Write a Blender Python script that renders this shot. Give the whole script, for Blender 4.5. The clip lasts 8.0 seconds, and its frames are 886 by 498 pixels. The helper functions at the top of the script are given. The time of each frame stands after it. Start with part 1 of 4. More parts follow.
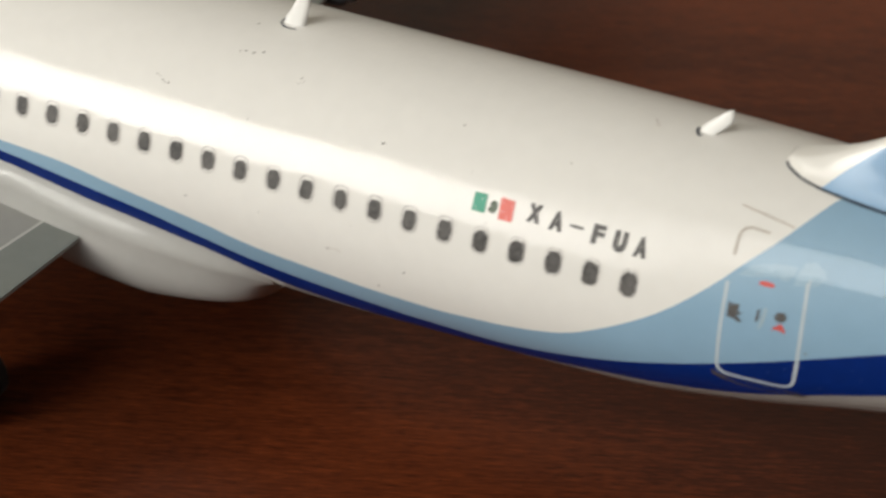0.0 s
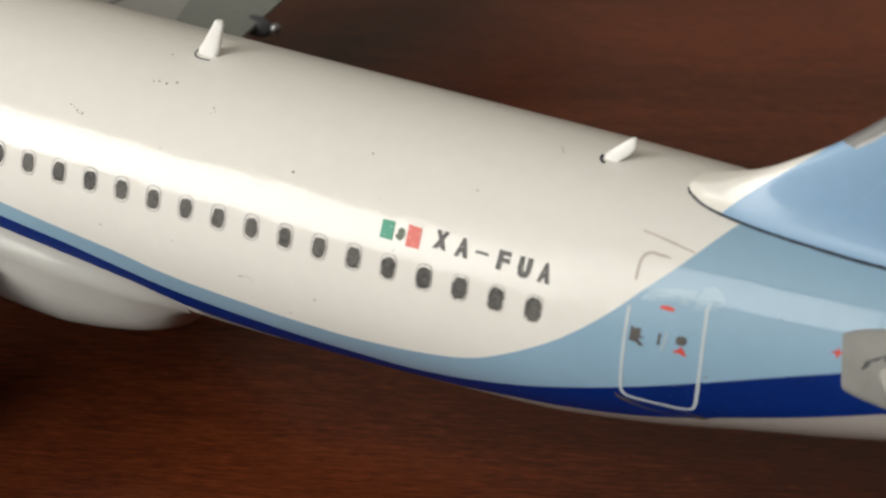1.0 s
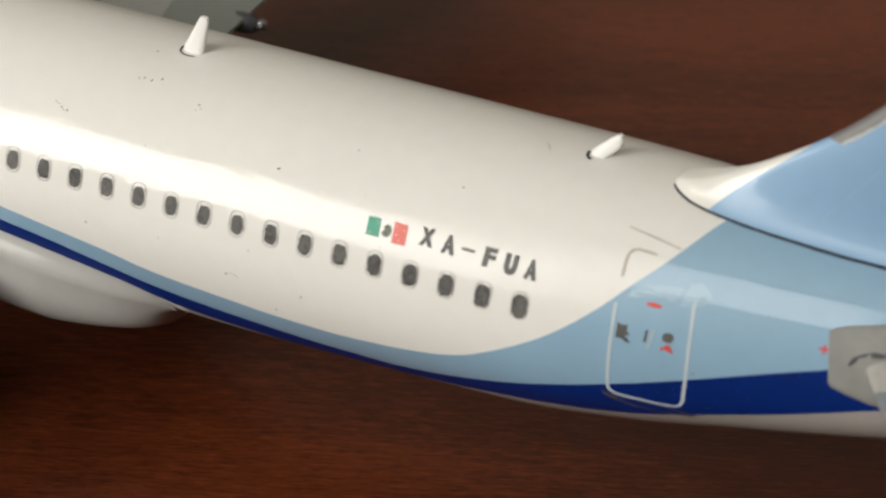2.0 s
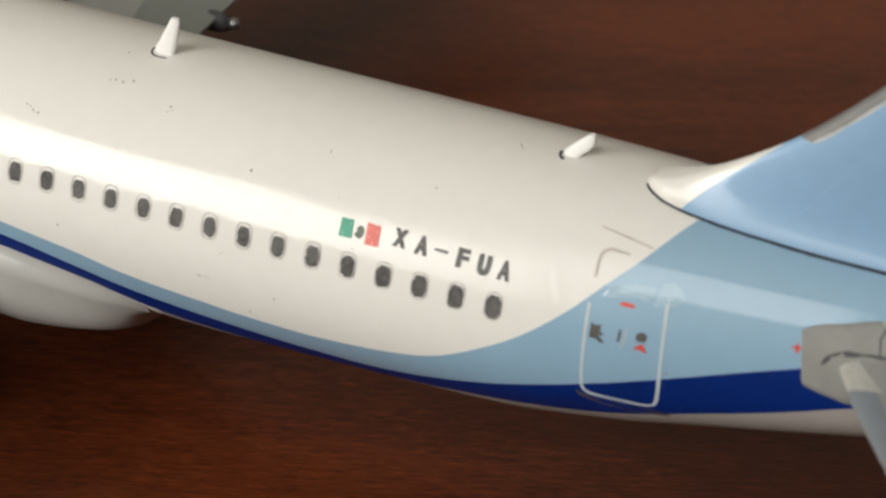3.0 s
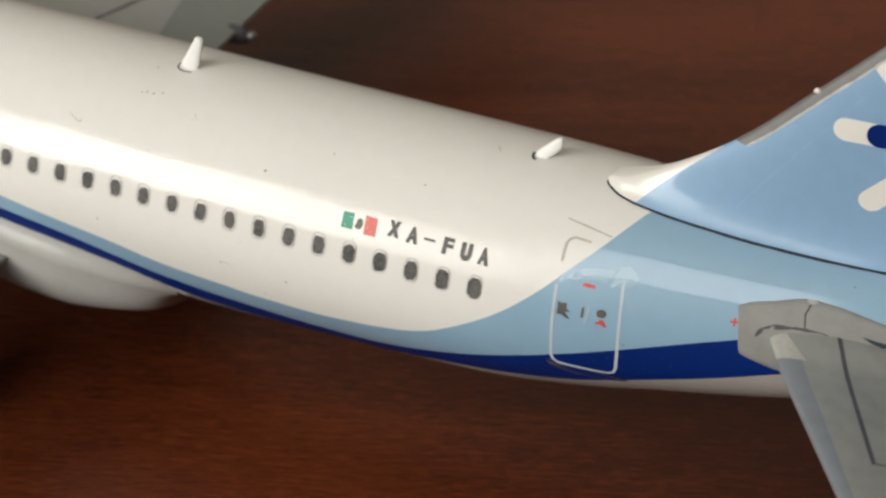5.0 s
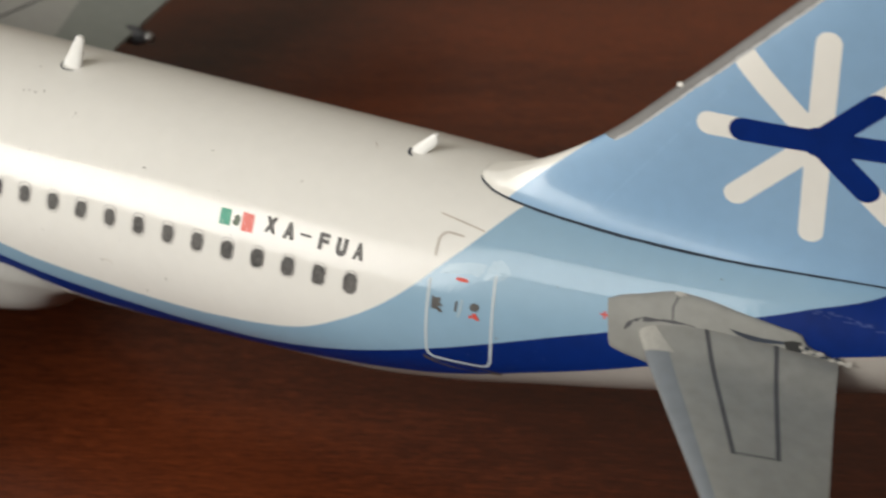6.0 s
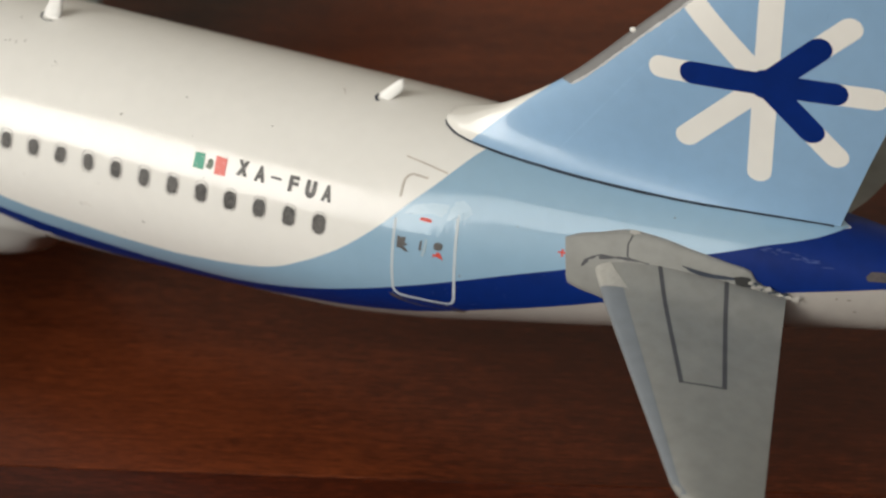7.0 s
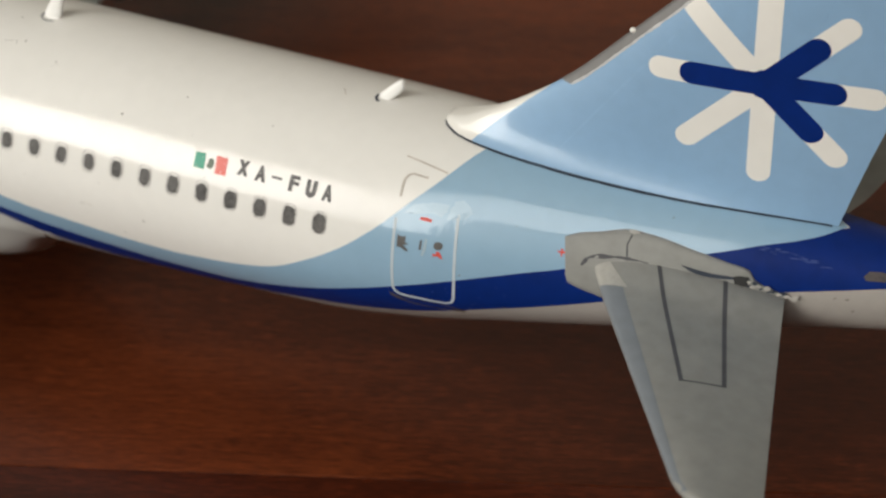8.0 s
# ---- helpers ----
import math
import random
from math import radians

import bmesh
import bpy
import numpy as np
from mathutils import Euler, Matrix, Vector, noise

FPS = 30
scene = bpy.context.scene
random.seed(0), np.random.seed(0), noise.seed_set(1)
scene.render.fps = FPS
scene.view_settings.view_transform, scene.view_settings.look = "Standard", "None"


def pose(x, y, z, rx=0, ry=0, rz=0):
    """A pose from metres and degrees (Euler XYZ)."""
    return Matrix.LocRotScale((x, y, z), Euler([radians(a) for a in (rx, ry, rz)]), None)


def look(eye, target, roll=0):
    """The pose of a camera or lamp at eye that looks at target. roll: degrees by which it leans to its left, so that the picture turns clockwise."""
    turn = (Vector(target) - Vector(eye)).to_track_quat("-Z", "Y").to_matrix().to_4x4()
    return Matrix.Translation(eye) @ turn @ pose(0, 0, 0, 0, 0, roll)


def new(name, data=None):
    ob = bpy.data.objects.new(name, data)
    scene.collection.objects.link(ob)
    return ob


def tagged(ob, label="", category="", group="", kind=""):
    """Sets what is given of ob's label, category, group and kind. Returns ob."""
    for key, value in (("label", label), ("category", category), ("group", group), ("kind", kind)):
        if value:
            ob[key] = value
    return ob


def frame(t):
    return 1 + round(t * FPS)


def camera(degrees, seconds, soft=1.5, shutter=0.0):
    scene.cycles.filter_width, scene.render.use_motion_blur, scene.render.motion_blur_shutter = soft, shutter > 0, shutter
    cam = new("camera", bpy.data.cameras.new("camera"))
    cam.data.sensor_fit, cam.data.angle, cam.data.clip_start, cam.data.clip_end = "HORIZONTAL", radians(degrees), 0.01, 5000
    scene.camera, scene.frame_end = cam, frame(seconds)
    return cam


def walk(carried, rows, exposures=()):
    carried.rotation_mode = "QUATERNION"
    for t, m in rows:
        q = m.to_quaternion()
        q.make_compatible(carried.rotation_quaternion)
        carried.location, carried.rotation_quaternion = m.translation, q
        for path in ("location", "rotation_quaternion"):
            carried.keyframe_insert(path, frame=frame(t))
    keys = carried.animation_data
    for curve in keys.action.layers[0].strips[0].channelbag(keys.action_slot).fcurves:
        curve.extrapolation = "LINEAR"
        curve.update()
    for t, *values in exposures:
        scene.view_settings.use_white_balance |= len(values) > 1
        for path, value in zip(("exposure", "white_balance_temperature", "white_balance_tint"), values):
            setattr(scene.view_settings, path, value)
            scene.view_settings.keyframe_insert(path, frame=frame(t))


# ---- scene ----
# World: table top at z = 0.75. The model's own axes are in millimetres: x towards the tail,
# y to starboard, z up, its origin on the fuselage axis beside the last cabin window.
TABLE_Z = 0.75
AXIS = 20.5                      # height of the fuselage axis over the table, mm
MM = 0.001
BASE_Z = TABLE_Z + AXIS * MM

cam = camera(28.0, 8.0, 2.4, 0.5)
cam.data.dof.use_dof = True
cam.data.dof.focus_distance, cam.data.dof.aperture_fstop = 0.133, 48.0
ROWS = [
    (0.0, 26.110, -95.375, 80.107, 50.541, -0.315, 24.996),
    (0.2, 27.397, -93.947, 79.869, 50.725, -0.329, 24.754),
    (0.5, 28.958, -93.543, 78.863, 51.395, -0.660, 24.246),
    (0.7, 29.875, -94.406, 80.264, 51.536, -0.610, 24.095),
    (1.0, 30.516, -94.960, 80.735, 51.626, -0.679, 24.024),
    (1.5, 30.660, -94.846, 80.556, 51.606, -0.742, 23.956),
    (3.0, 30.839, -93.815, 81.118, 51.157, -0.860, 22.956),
    (3.5, 31.290, -93.730, 81.562, 51.190, -0.858, 22.667),
    (4.0, 33.762, -98.449, 84.631, 51.456, -0.803, 22.826),
    (4.2, 36.587, -99.758, 88.963, 50.519, 0.019, 23.349),
    (5.3, 39.856, -107.553, 92.912, 51.076, -0.237, 23.416),
    (5.5, 40.862, -107.989, 92.302, 51.319, -0.387, 23.237),
    (5.7, 41.596, -106.724, 92.671, 50.870, -0.513, 22.943),
    (5.9, 44.649, -104.150, 92.195, 50.822, -0.555, 22.319),
    (6.0, 46.015, -104.367, 92.472, 51.080, -0.544, 22.426),
    (6.2, 47.979, -105.013, 92.417, 50.667, -0.485, 22.362),
    (6.3, 48.113, -106.070, 93.129, 50.773, -0.594, 22.296),
    (6.5, 49.700, -107.244, 93.188, 50.820, -0.318, 22.745),
    (6.7, 50.589, -107.904, 93.342, 50.129, -0.463, 22.639),
    (7.0, 50.995, -108.001, 94.249, 49.979, -0.303, 22.471),
    (7.5, 50.871, -108.281, 94.263, 49.918, -0.388, 22.419),
    (8.0, 50.562, -109.236, 94.001, 50.296, -0.612, 22.263),
]
walk(cam, [(t, pose(x * MM, y * MM, BASE_Z + z * MM, rx, ry, rz)) for t, x, y, z, rx, ry, rz in ROWS])

# ---- light: daylight through a window of two panes, with an added fill beside them ----
WALL_Y = -0.8
LOW_PANE = (-0.96, -0.35, 0.99, 1.57)     # x0, x1, z0, z1 of the clear lower pane
MID_FILL = (-0.35, -0.17, 0.99, 1.43)      # added dimmer stretch beside it, to soften the end of the highlight
HIGH_PANE = (-0.35, 0.12, 1.43, 2.42)     # the taller pane behind a thin blind
world = bpy.data.worlds.new("sky")
world.use_nodes = True
scene.world = world
wn = world.node_tree.nodes
sky = wn.new("ShaderNodeTexSky")
sky.sky_type, sky.sun_disc = "NISHITA", False
sky.sun_elevation, sky.sun_rotation = radians(40), radians(150)
world.node_tree.links.new(sky.outputs[0], wn["Background"].inputs[0])
wn["Background"].inputs[1].default_value = 0.1


def window_lamp(name, x0, x1, z0, z1, energy):
    """Sky light entering through a stretch of the window opening."""
    lamp = bpy.data.lights.new(name, "AREA")
    lamp.shape, lamp.size, lamp.size_y = "RECTANGLE", x1 - x0, z1 - z0
    lamp.energy, lamp.color = energy, (1.0, 0.965, 0.872)
    ob = new(name, lamp)
    ob.matrix_world = look(((x0 + x1) / 2, WALL_Y - 0.02, (z0 + z1) / 2), ((x0 + x1) / 2, 0, (z0 + z1) / 2))


window_lamp("window_daylight", *LOW_PANE, 14.1)
# added fill lamp that smooths the step between the two panes' reflections
window_lamp("highlight_fill", *MID_FILL, 1.45)
window_lamp("blind_daylight", *HIGH_PANE, 4.9)
scene.view_settings.exposure = 0.0


# ---- materials ----
def material(name, color, rough=0.5, metal=0.0, coat=0.0, coat_rough=0.1, vary=0.06, scale=300.0, bump=0.0, bump_scale=2000.0, spec=0.5, brush=False):
    """A painted or plastic surface with mottling at two scales and fine relief."""
    m = bpy.data.materials.new(name)
    m.use_nodes = True
    n, l = m.node_tree.nodes, m.node_tree.links
    b = n["Principled BSDF"]
    b.inputs["Roughness"].default_value, b.inputs["Metallic"].default_value = rough, metal
    b.inputs["Coat Weight"].default_value, b.inputs["Coat Roughness"].default_value = coat, coat_rough
    b.inputs["Specular IOR Level"].default_value = spec
    tc = n.new("ShaderNodeTexCoord")
    big, small = n.new("ShaderNodeTexNoise"), n.new("ShaderNodeTexNoise")
    big.inputs["Scale"].default_value, small.inputs["Scale"].default_value = scale * 0.25, scale * 2.5
    big.inputs["Detail"].default_value, small.inputs["Detail"].default_value = 3, 5
    add = n.new("ShaderNodeMath")
    add.operation = "ADD"
    for t in (big, small):
        l.new(tc.outputs["Object"], t.inputs["Vector"])
    l.new(big.outputs["Fac"], add.inputs[0])
    l.new(small.outputs["Fac"], add.inputs[1])
    ramp = n.new("ShaderNodeMapRange")
    ramp.inputs["From Min"].default_value, ramp.inputs["From Max"].default_value = 0.7, 1.3
    ramp.inputs["To Min"].default_value, ramp.inputs["To Max"].default_value = 1 - vary, 1 + vary
    l.new(add.outputs[0], ramp.inputs["Value"])
    mul = n.new("ShaderNodeVectorMath")
    mul.operation = "SCALE"
    mul.inputs[0].default_value = color
    l.new(ramp.outputs[0], mul.inputs["Scale"])
    l.new(mul.outputs[0], b.inputs["Base Color"])
    if bump:
        fine, bp = n.new("ShaderNodeTexNoise"), n.new("ShaderNodeBump")
        fine.inputs["Scale"].default_value, fine.inputs["Detail"].default_value = bump_scale, 0.5 if brush else 1.5
        bp.inputs["Strength"].default_value, bp.inputs["Distance"].default_value = bump, 0.0001
        if brush:                                   # fine strokes laid across the fuselage
            mp = n.new("ShaderNodeMapping")
            mp.inputs["Scale"].default_value = (2.1, 1.2, 1.2)
            l.new(tc.outputs["Object"], mp.inputs["Vector"])
            l.new(mp.outputs[0], fine.inputs["Vector"])
        else:
            l.new(tc.outputs["Object"], fine.inputs["Vector"])
        l.new(fine.outputs["Fac"], bp.inputs["Height"])
        if not brush:                               # brushed lacquer: strokes in the clear coat alone
            l.new(bp.outputs[0], b.inputs["Normal"])
        l.new(bp.outputs[0], b.inputs["Coat Normal"])
    return m


WHITE = material("white_gloss_paint", (0.775, 0.758, 0.725), 0.5, coat=0.6, coat_rough=0.03, vary=0.02, bump=0.36, bump_scale=1600, brush=True, spec=0.25)
LIGHT_BLUE = material("light_blue_paint", (0.252, 0.405, 0.548), 0.4, coat=1.0, coat_rough=0.05, vary=0.03, bump=0.06, bump_scale=1600, brush=True)
FIN_BLUE = material("tail_blue_paint", (0.248, 0.405, 0.60), 0.45, coat=0.6, coat_rough=0.12, vary=0.04, bump=0.12, bump_scale=900)
NAVY = material("navy_blue_paint", (0.001, 0.018, 0.145), 0.5, coat=0.08, coat_rough=0.2, vary=0.14, bump=0.12, bump_scale=1500, brush=True, spec=0.14)
GREY = material("grey_paint", (0.245, 0.245, 0.232), 0.5, vary=0.13, bump=0.15, bump_scale=1200)
SILVER = material("bare_metal_edge", (0.20, 0.195, 0.195), 0.45, metal=0.3, vary=0.1, bump=0.2, bump_scale=2500)
STEEL = material("blue_grey_edge", (0.19, 0.208, 0.23), 0.6, spec=0.2, vary=0.08, bump=0.2, bump_scale=1200)
WORN_NAVY = material("worn_navy_paint", (0.018, 0.045, 0.19), 0.5, vary=0.3, scale=2500)
CHIP = material("chipped_pale_paint", (0.44, 0.42, 0.39), 0.55, vary=0.25, scale=2500)
PALE_BARE = material("pale_bare_metal", (0.36, 0.35, 0.325), 0.5, vary=0.12, scale=900, bump=0.2, bump_scale=2500)
RIM = material("pale_grey_chipped_paint", (0.50, 0.50, 0.50), 0.5, vary=0.15, scale=900)
FIN_WHITE = material("white_decal", (0.80, 0.775, 0.73), 0.45, vary=0.02)
WINDOW = material("dark_window_print", (0.074, 0.069, 0.066), 0.5, vary=0.7, scale=1400)
RING = material("grey_window_ring", (0.47, 0.45, 0.435), 0.5, vary=0.45, scale=4000)
INK = material("charcoal_ink", (0.085, 0.08, 0.078), 0.5, vary=0.25, scale=4000)
GROOVE = material("dark_seam", (0.022, 0.03, 0.048), 0.7, vary=0.3, scale=3000)
PANEL_LINE = material("grey_panel_line", (0.065, 0.065, 0.072), 0.6, vary=0.2, scale=3000)
DOOR_LINE = material("pale_grey_line", (0.48, 0.54, 0.58), 0.45, vary=0.05, scale=3000)
TAUPE = material("taupe_line", (0.50, 0.45, 0.40), 0.5, vary=0.15, scale=3000)
SILL = material("worn_door_sill", (0.062, 0.05, 0.05), 0.5, vary=0.4, scale=3000)
RED = material("red_ink", (0.62, 0.07, 0.05), 0.5, vary=0.2, scale=4000)
FLAG_RED = material("flag_red_ink", (0.75, 0.16, 0.13), 0.5, vary=0.08, scale=4000)
FLAG_GREEN = material("flag_green_ink", (0.05, 0.33, 0.22), 0.5, vary=0.08, scale=4000)
EMBLEM = material("emblem_ink", (0.13, 0.17, 0.12), 0.5, vary=0.5, scale=5000)
CREASE = material("creased_pale_blue", (0.258, 0.418, 0.612), 0.45, coat=0.6, coat_rough=0.12, vary=0.08)
HINGE = material("hinge_blue", (0.24, 0.395, 0.59), 0.45, coat=0.6, coat_rough=0.12, vary=0.1)
RUBBER = material("black_rubber", (0.02, 0.02, 0.02), 0.7, vary=0.2)
METAL = material("grey_metal", (0.35, 0.35, 0.36), 0.35, metal=0.9, vary=0.08)
# unseen walls: pale ones lift the fill light, brown ones hold it down
WALL = material("pale_bounce_wall", (0.76, 0.72, 0.65), 0.8, vary=0.03, scale=8)
LOW_BOUNCE_WALL = material("low_bounce_brown_wall", (0.17, 0.145, 0.12), 0.8, vary=0.03, scale=8)
CEILING = material("ceiling_paint", (0.8, 0.79, 0.76), 0.85, vary=0.02, scale=8)
FLOOR = material("floor_tiles", (0.24, 0.20, 0.165), 0.5, vary=0.08, scale=10)


def wood(name, tint, streak=0.0):
    """Dark reddish-brown varnished wood; the grain runs along the object's x. streak: how much paler the board is
    beside one edge.
    """
    m = bpy.data.materials.new(name)
    m.use_nodes = True
    n, l = m.node_tree.nodes, m.node_tree.links
    b = n["Principled BSDF"]
    tc = n.new("ShaderNodeTexCoord")

    def grain(sx, sy, detail, distort=0.0):
        mp, t = n.new("ShaderNodeMapping"), n.new("ShaderNodeTexNoise")
        mp.inputs["Scale"].default_value = (sx, sy, 20)
        t.inputs["Scale"].default_value, t.inputs["Detail"].default_value, t.inputs["Distortion"].default_value = 1, detail, distort
        t.inputs["Roughness"].default_value = 0.65
        l.new(tc.outputs["Object"], mp.inputs["Vector"])
        l.new(mp.outputs[0], t.inputs["Vector"])
        return t.outputs["Fac"]

    def math_node(op, a, c, d=None):
        x = n.new("ShaderNodeMath")
        x.operation = op
        for k, value in enumerate((a, c, d)):
            if isinstance(value, (int, float)):
                x.inputs[k].default_value = value
            elif value is not None:
                l.new(value, x.inputs[k])
        return x.outputs[0]

    def ease(value, lo, hi):
        x = n.new("ShaderNodeMapRange")
        x.interpolation_type = "SMOOTHSTEP"
        x.inputs["From Min"].default_value, x.inputs["From Max"].default_value = lo, hi
        l.new(value, x.inputs["Value"])
        return x.outputs[0]

    broad, band, fibre, pores = grain(9, 45, 4, 0.5), grain(38, 420, 4, 0.3), grain(230, 3000, 5), grain(650, 8000, 4)
    h = math_node("MULTIPLY", broad, 0.26)
    for value, weight in ((band, 0.10), (fibre, 0.28), (pores, 0.36)):
        h = math_node("MULTIPLY_ADD", value, weight, h)
    if streak:                                      # one edge is paler; broad light and shade on the board are toned in
        sep = n.new("ShaderNodeSeparateXYZ")
        l.new(tc.outputs["Object"], sep.inputs[0])
        wavy = math_node("MULTIPLY_ADD", band, 0.012, sep.outputs["Y"])
        pale_edge = math_node("SUBTRACT", 1.0, ease(wavy, -0.152, -0.118))
        pale_edge = math_node("MULTIPLY", pale_edge, math_node("SUBTRACT", 1.0, ease(sep.outputs["X"], -0.100, -0.045)))
        h = math_node("MULTIPLY_ADD", pale_edge, streak, h)
        # far part toned redder and lighter for the stronger light there
        h = math_node("MULTIPLY_ADD", ease(wavy, -0.128, -0.085), 0.055, h)
        # near right toned darker for the dimmer light there
        dark = math_node("MULTIPLY", ease(sep.outputs["X"], -0.080, -0.060), math_node("SUBTRACT", 1.0, ease(wavy, -0.138, -0.112)))
        dark = math_node("MULTIPLY", dark, math_node("SUBTRACT", 1.0, ease(sep.outputs["X"], -0.050, -0.030)))
        h = math_node("MULTIPLY_ADD", dark, -0.022, h)
    ramp = n.new("ShaderNodeValToRGB")
    e = ramp.color_ramp.elements
    e[0].position, e[0].color = 0.37, (0.0175, 0.0037, 0.0016, 1)
    e[1].position, e[1].color = 0.655, (0.195, 0.044, 0.0130, 1)
    mid = e.new(0.5)
    mid.color = (0.056, 0.0122, 0.0045, 1)
    l.new(h, ramp.inputs["Fac"])
    mul = n.new("ShaderNodeVectorMath")
    mul.operation = "MULTIPLY"
    mul.inputs[1].default_value = tint
    l.new(ramp.outputs["Color"], mul.inputs[0])
    l.new(mul.outputs[0], b.inputs["Base Color"])
    b.inputs["Roughness"].default_value = 0.3
    b.inputs["Specular IOR Level"].default_value = 0.22
    bp = n.new("ShaderNodeBump")
    bp.inputs["Strength"].default_value, bp.inputs["Distance"].default_value = 0.15, 0.0002
    l.new(h, bp.inputs["Height"])
    l.new(bp.outputs[0], b.inputs["Normal"])
    return m


WOOD = wood("dark_stained_wood", (1.0, 1.0, 1.0), 0.092)
WOOD_RED = wood("dark_red_stained_wood", (0.88, 0.76, 0.76))


# ---- mesh helpers ----
def link(name, bm, mat, parent=None, label="", smooth=True):
    for e in bm.edges:
        if len(e.link_faces) == 2 and e.calc_face_angle(0.0) > 0.75:
            e.smooth = False
    me = bpy.data.meshes.new(name)
    bm.to_mesh(me)
    bm.free()
    me.materials.append(mat)
    if smooth:
        me.shade_smooth()
    ob = new(name, me)
    if parent is not None:
        ob.parent = parent
    return tagged(ob, label)


part = link


def box(bm, x0, y0, z0, x1, y1, z1, bevel=0.0):
    c = bmesh.ops.create_cube(bm, size=1)
    bmesh.ops.transform(bm, matrix=Matrix.Translation(((x0 + x1) / 2, (y0 + y1) / 2, (z0 + z1) / 2)) @ Matrix.Diagonal((x1 - x0, y1 - y0, z1 - z0, 1)), verts=c["verts"])
    if bevel:
        edges = {e for v in c["verts"] for e in v.link_edges}
        bmesh.ops.bevel(bm, geom=list(edges), offset=bevel, segments=2, affect="EDGES", profile=0.5)


def grid_mesh(points, close_u=False, close_v=False):
    """A bmesh from rows of Vectors (all rows of one length); close_u joins the last row to the first, close_v each row's ends."""
    bm = bmesh.new()
    vs = [[bm.verts.new(p) for p in row] for row in points]
    nu, nv = len(vs), len(vs[0])
    for i in range(nu if close_u else nu - 1):
        for j in range(nv if close_v else nv - 1):
            a, b = vs[i], vs[(i + 1) % nu]
            bm.faces.new((a[j], a[(j + 1) % nv], b[(j + 1) % nv], b[j]))
    return bm, vs


def smooth_curve(pairs):
    """A monotone cubic through (x, y) pairs, held constant past the ends."""
    xs, ys = np.array([p[0] for p in pairs], float), np.array([p[1] for p in pairs], float)
    h = np.diff(xs)
    d = np.diff(ys) / h
    m = np.zeros_like(ys)
    m[0], m[-1] = d[0], d[-1]
    for k in range(1, len(ys) - 1):
        if d[k - 1] * d[k] > 0:
            w1, w2 = 2 * h[k] + h[k - 1], h[k] + 2 * h[k - 1]
            m[k] = (w1 + w2) / (w1 / d[k - 1] + w2 / d[k])

    def f(x):
        x = min(max(x, xs[0]), xs[-1])
        k = min(max(int(np.searchsorted(xs, x)) - 1, 0), len(h) - 1)
        t = (x - xs[k]) / h[k]
        return float(ys[k] * (2 * t**3 - 3 * t**2 + 1) + h[k] * m[k] * (t**3 - 2 * t**2 + t) + ys[k + 1] * (3 * t**2 - 2 * t**3) + h[k] * m[k + 1] * (t**3 - t**2))

    return f


# ---- room: unseen closed plain shell with the window opening, its walls toned for bounce light ----
def wall_box(name, x0, y0, z0, x1, y1, z1, mat, label):
    bm = bmesh.new()
    box(bm, x0, y0, z0, x1, y1, z1)
    return tagged(link(name, bm, mat, smooth=False), label, "wall" if "wall" in name else name, kind="structure")


RX0, RX1, RY1, RH, TH = -1.7, 1.6, 1.45, 2.5, 0.12
wall_box("floor", RX0 - TH, WALL_Y - TH, -0.1, RX1 + TH, RY1 + TH, 0, FLOOR, "plain brown floor under the table")
wall_box("ceiling", RX0 - TH, WALL_Y - TH, RH, RX1 + TH, RY1 + TH, RH + 0.1, CEILING, "plain white painted ceiling")
wall_box("wall_east", RX1, WALL_Y - TH, 0, RX1 + TH, RY1 + TH, RH, WALL, "plain unseen cream wall, pale and near to bounce light")
wall_box("wall_west", RX0 - TH, WALL_Y - TH, 0, RX0, RY1 + TH, RH, LOW_BOUNCE_WALL, "plain unseen brown wall, dark to keep bounce light low")
wall_box("wall_north", RX0, RY1, 0, RX1, RY1 + TH, RH, WALL, "plain unseen cream wall, pale and near to bounce light")
bm = bmesh.new()
(LX0, LX1, LZ0, LZ1), (HX0, HX1, HZ0, HZ1), (_, MX1, MZ0, _) = LOW_PANE, HIGH_PANE, MID_FILL
for x0, z0, x1, z1 in ((RX0, 0, LX0, RH), (LX0, 0, LX1, LZ0), (LX0, LZ1, LX1, RH), (HX0, 0, MX1, MZ0), (MX1, 0, HX1, HZ0), (HX0, HZ1, HX1, RH), (HX1, 0, RX1, RH)):
    box(bm, x0, WALL_Y - TH, z0, x1, WALL_Y, z1)
tagged(link("wall_south", bm, LOW_BOUNCE_WALL, smooth=False), "plain unseen brown wall with a stepped window opening, dark to keep bounce light low", "wall", kind="structure")

# ---- table ----
GRAIN = 20.0
table = tagged(new("table"), "dark reddish-brown varnished wooden table", "table")
table.matrix_world = pose(0.02, 0.16, 0, 0, 0, GRAIN)
bm = bmesh.new()
box(bm, -0.75, -0.42, TABLE_Z - 0.03, 0.75, 0.42, TABLE_Z - 0.008, 0.003)
top = part("tabletop", bm, WOOD, table, smooth=False)
for y0, y1, mat in ((-0.42, -0.1572, WOOD_RED), (-0.1572, 0.13, WOOD), (0.13, 0.42, WOOD)):
    bm = bmesh.new()
    box(bm, -0.75, y0 + 0.00004, TABLE_Z - 0.008, 0.75, y1 - 0.00004, TABLE_Z, 0.0001)
    part("plank", bm, mat, top, smooth=False)
for sx in (-1, 1):
    for sy in (-1, 1):
        bm = bmesh.new()
        box(bm, sx * 0.68 - 0.03, sy * 0.35 - 0.03, 0, sx * 0.68 + 0.03, sy * 0.35 + 0.03, TABLE_Z - 0.03, 0.004)
        part("leg", bm, WOOD, table, smooth=False)

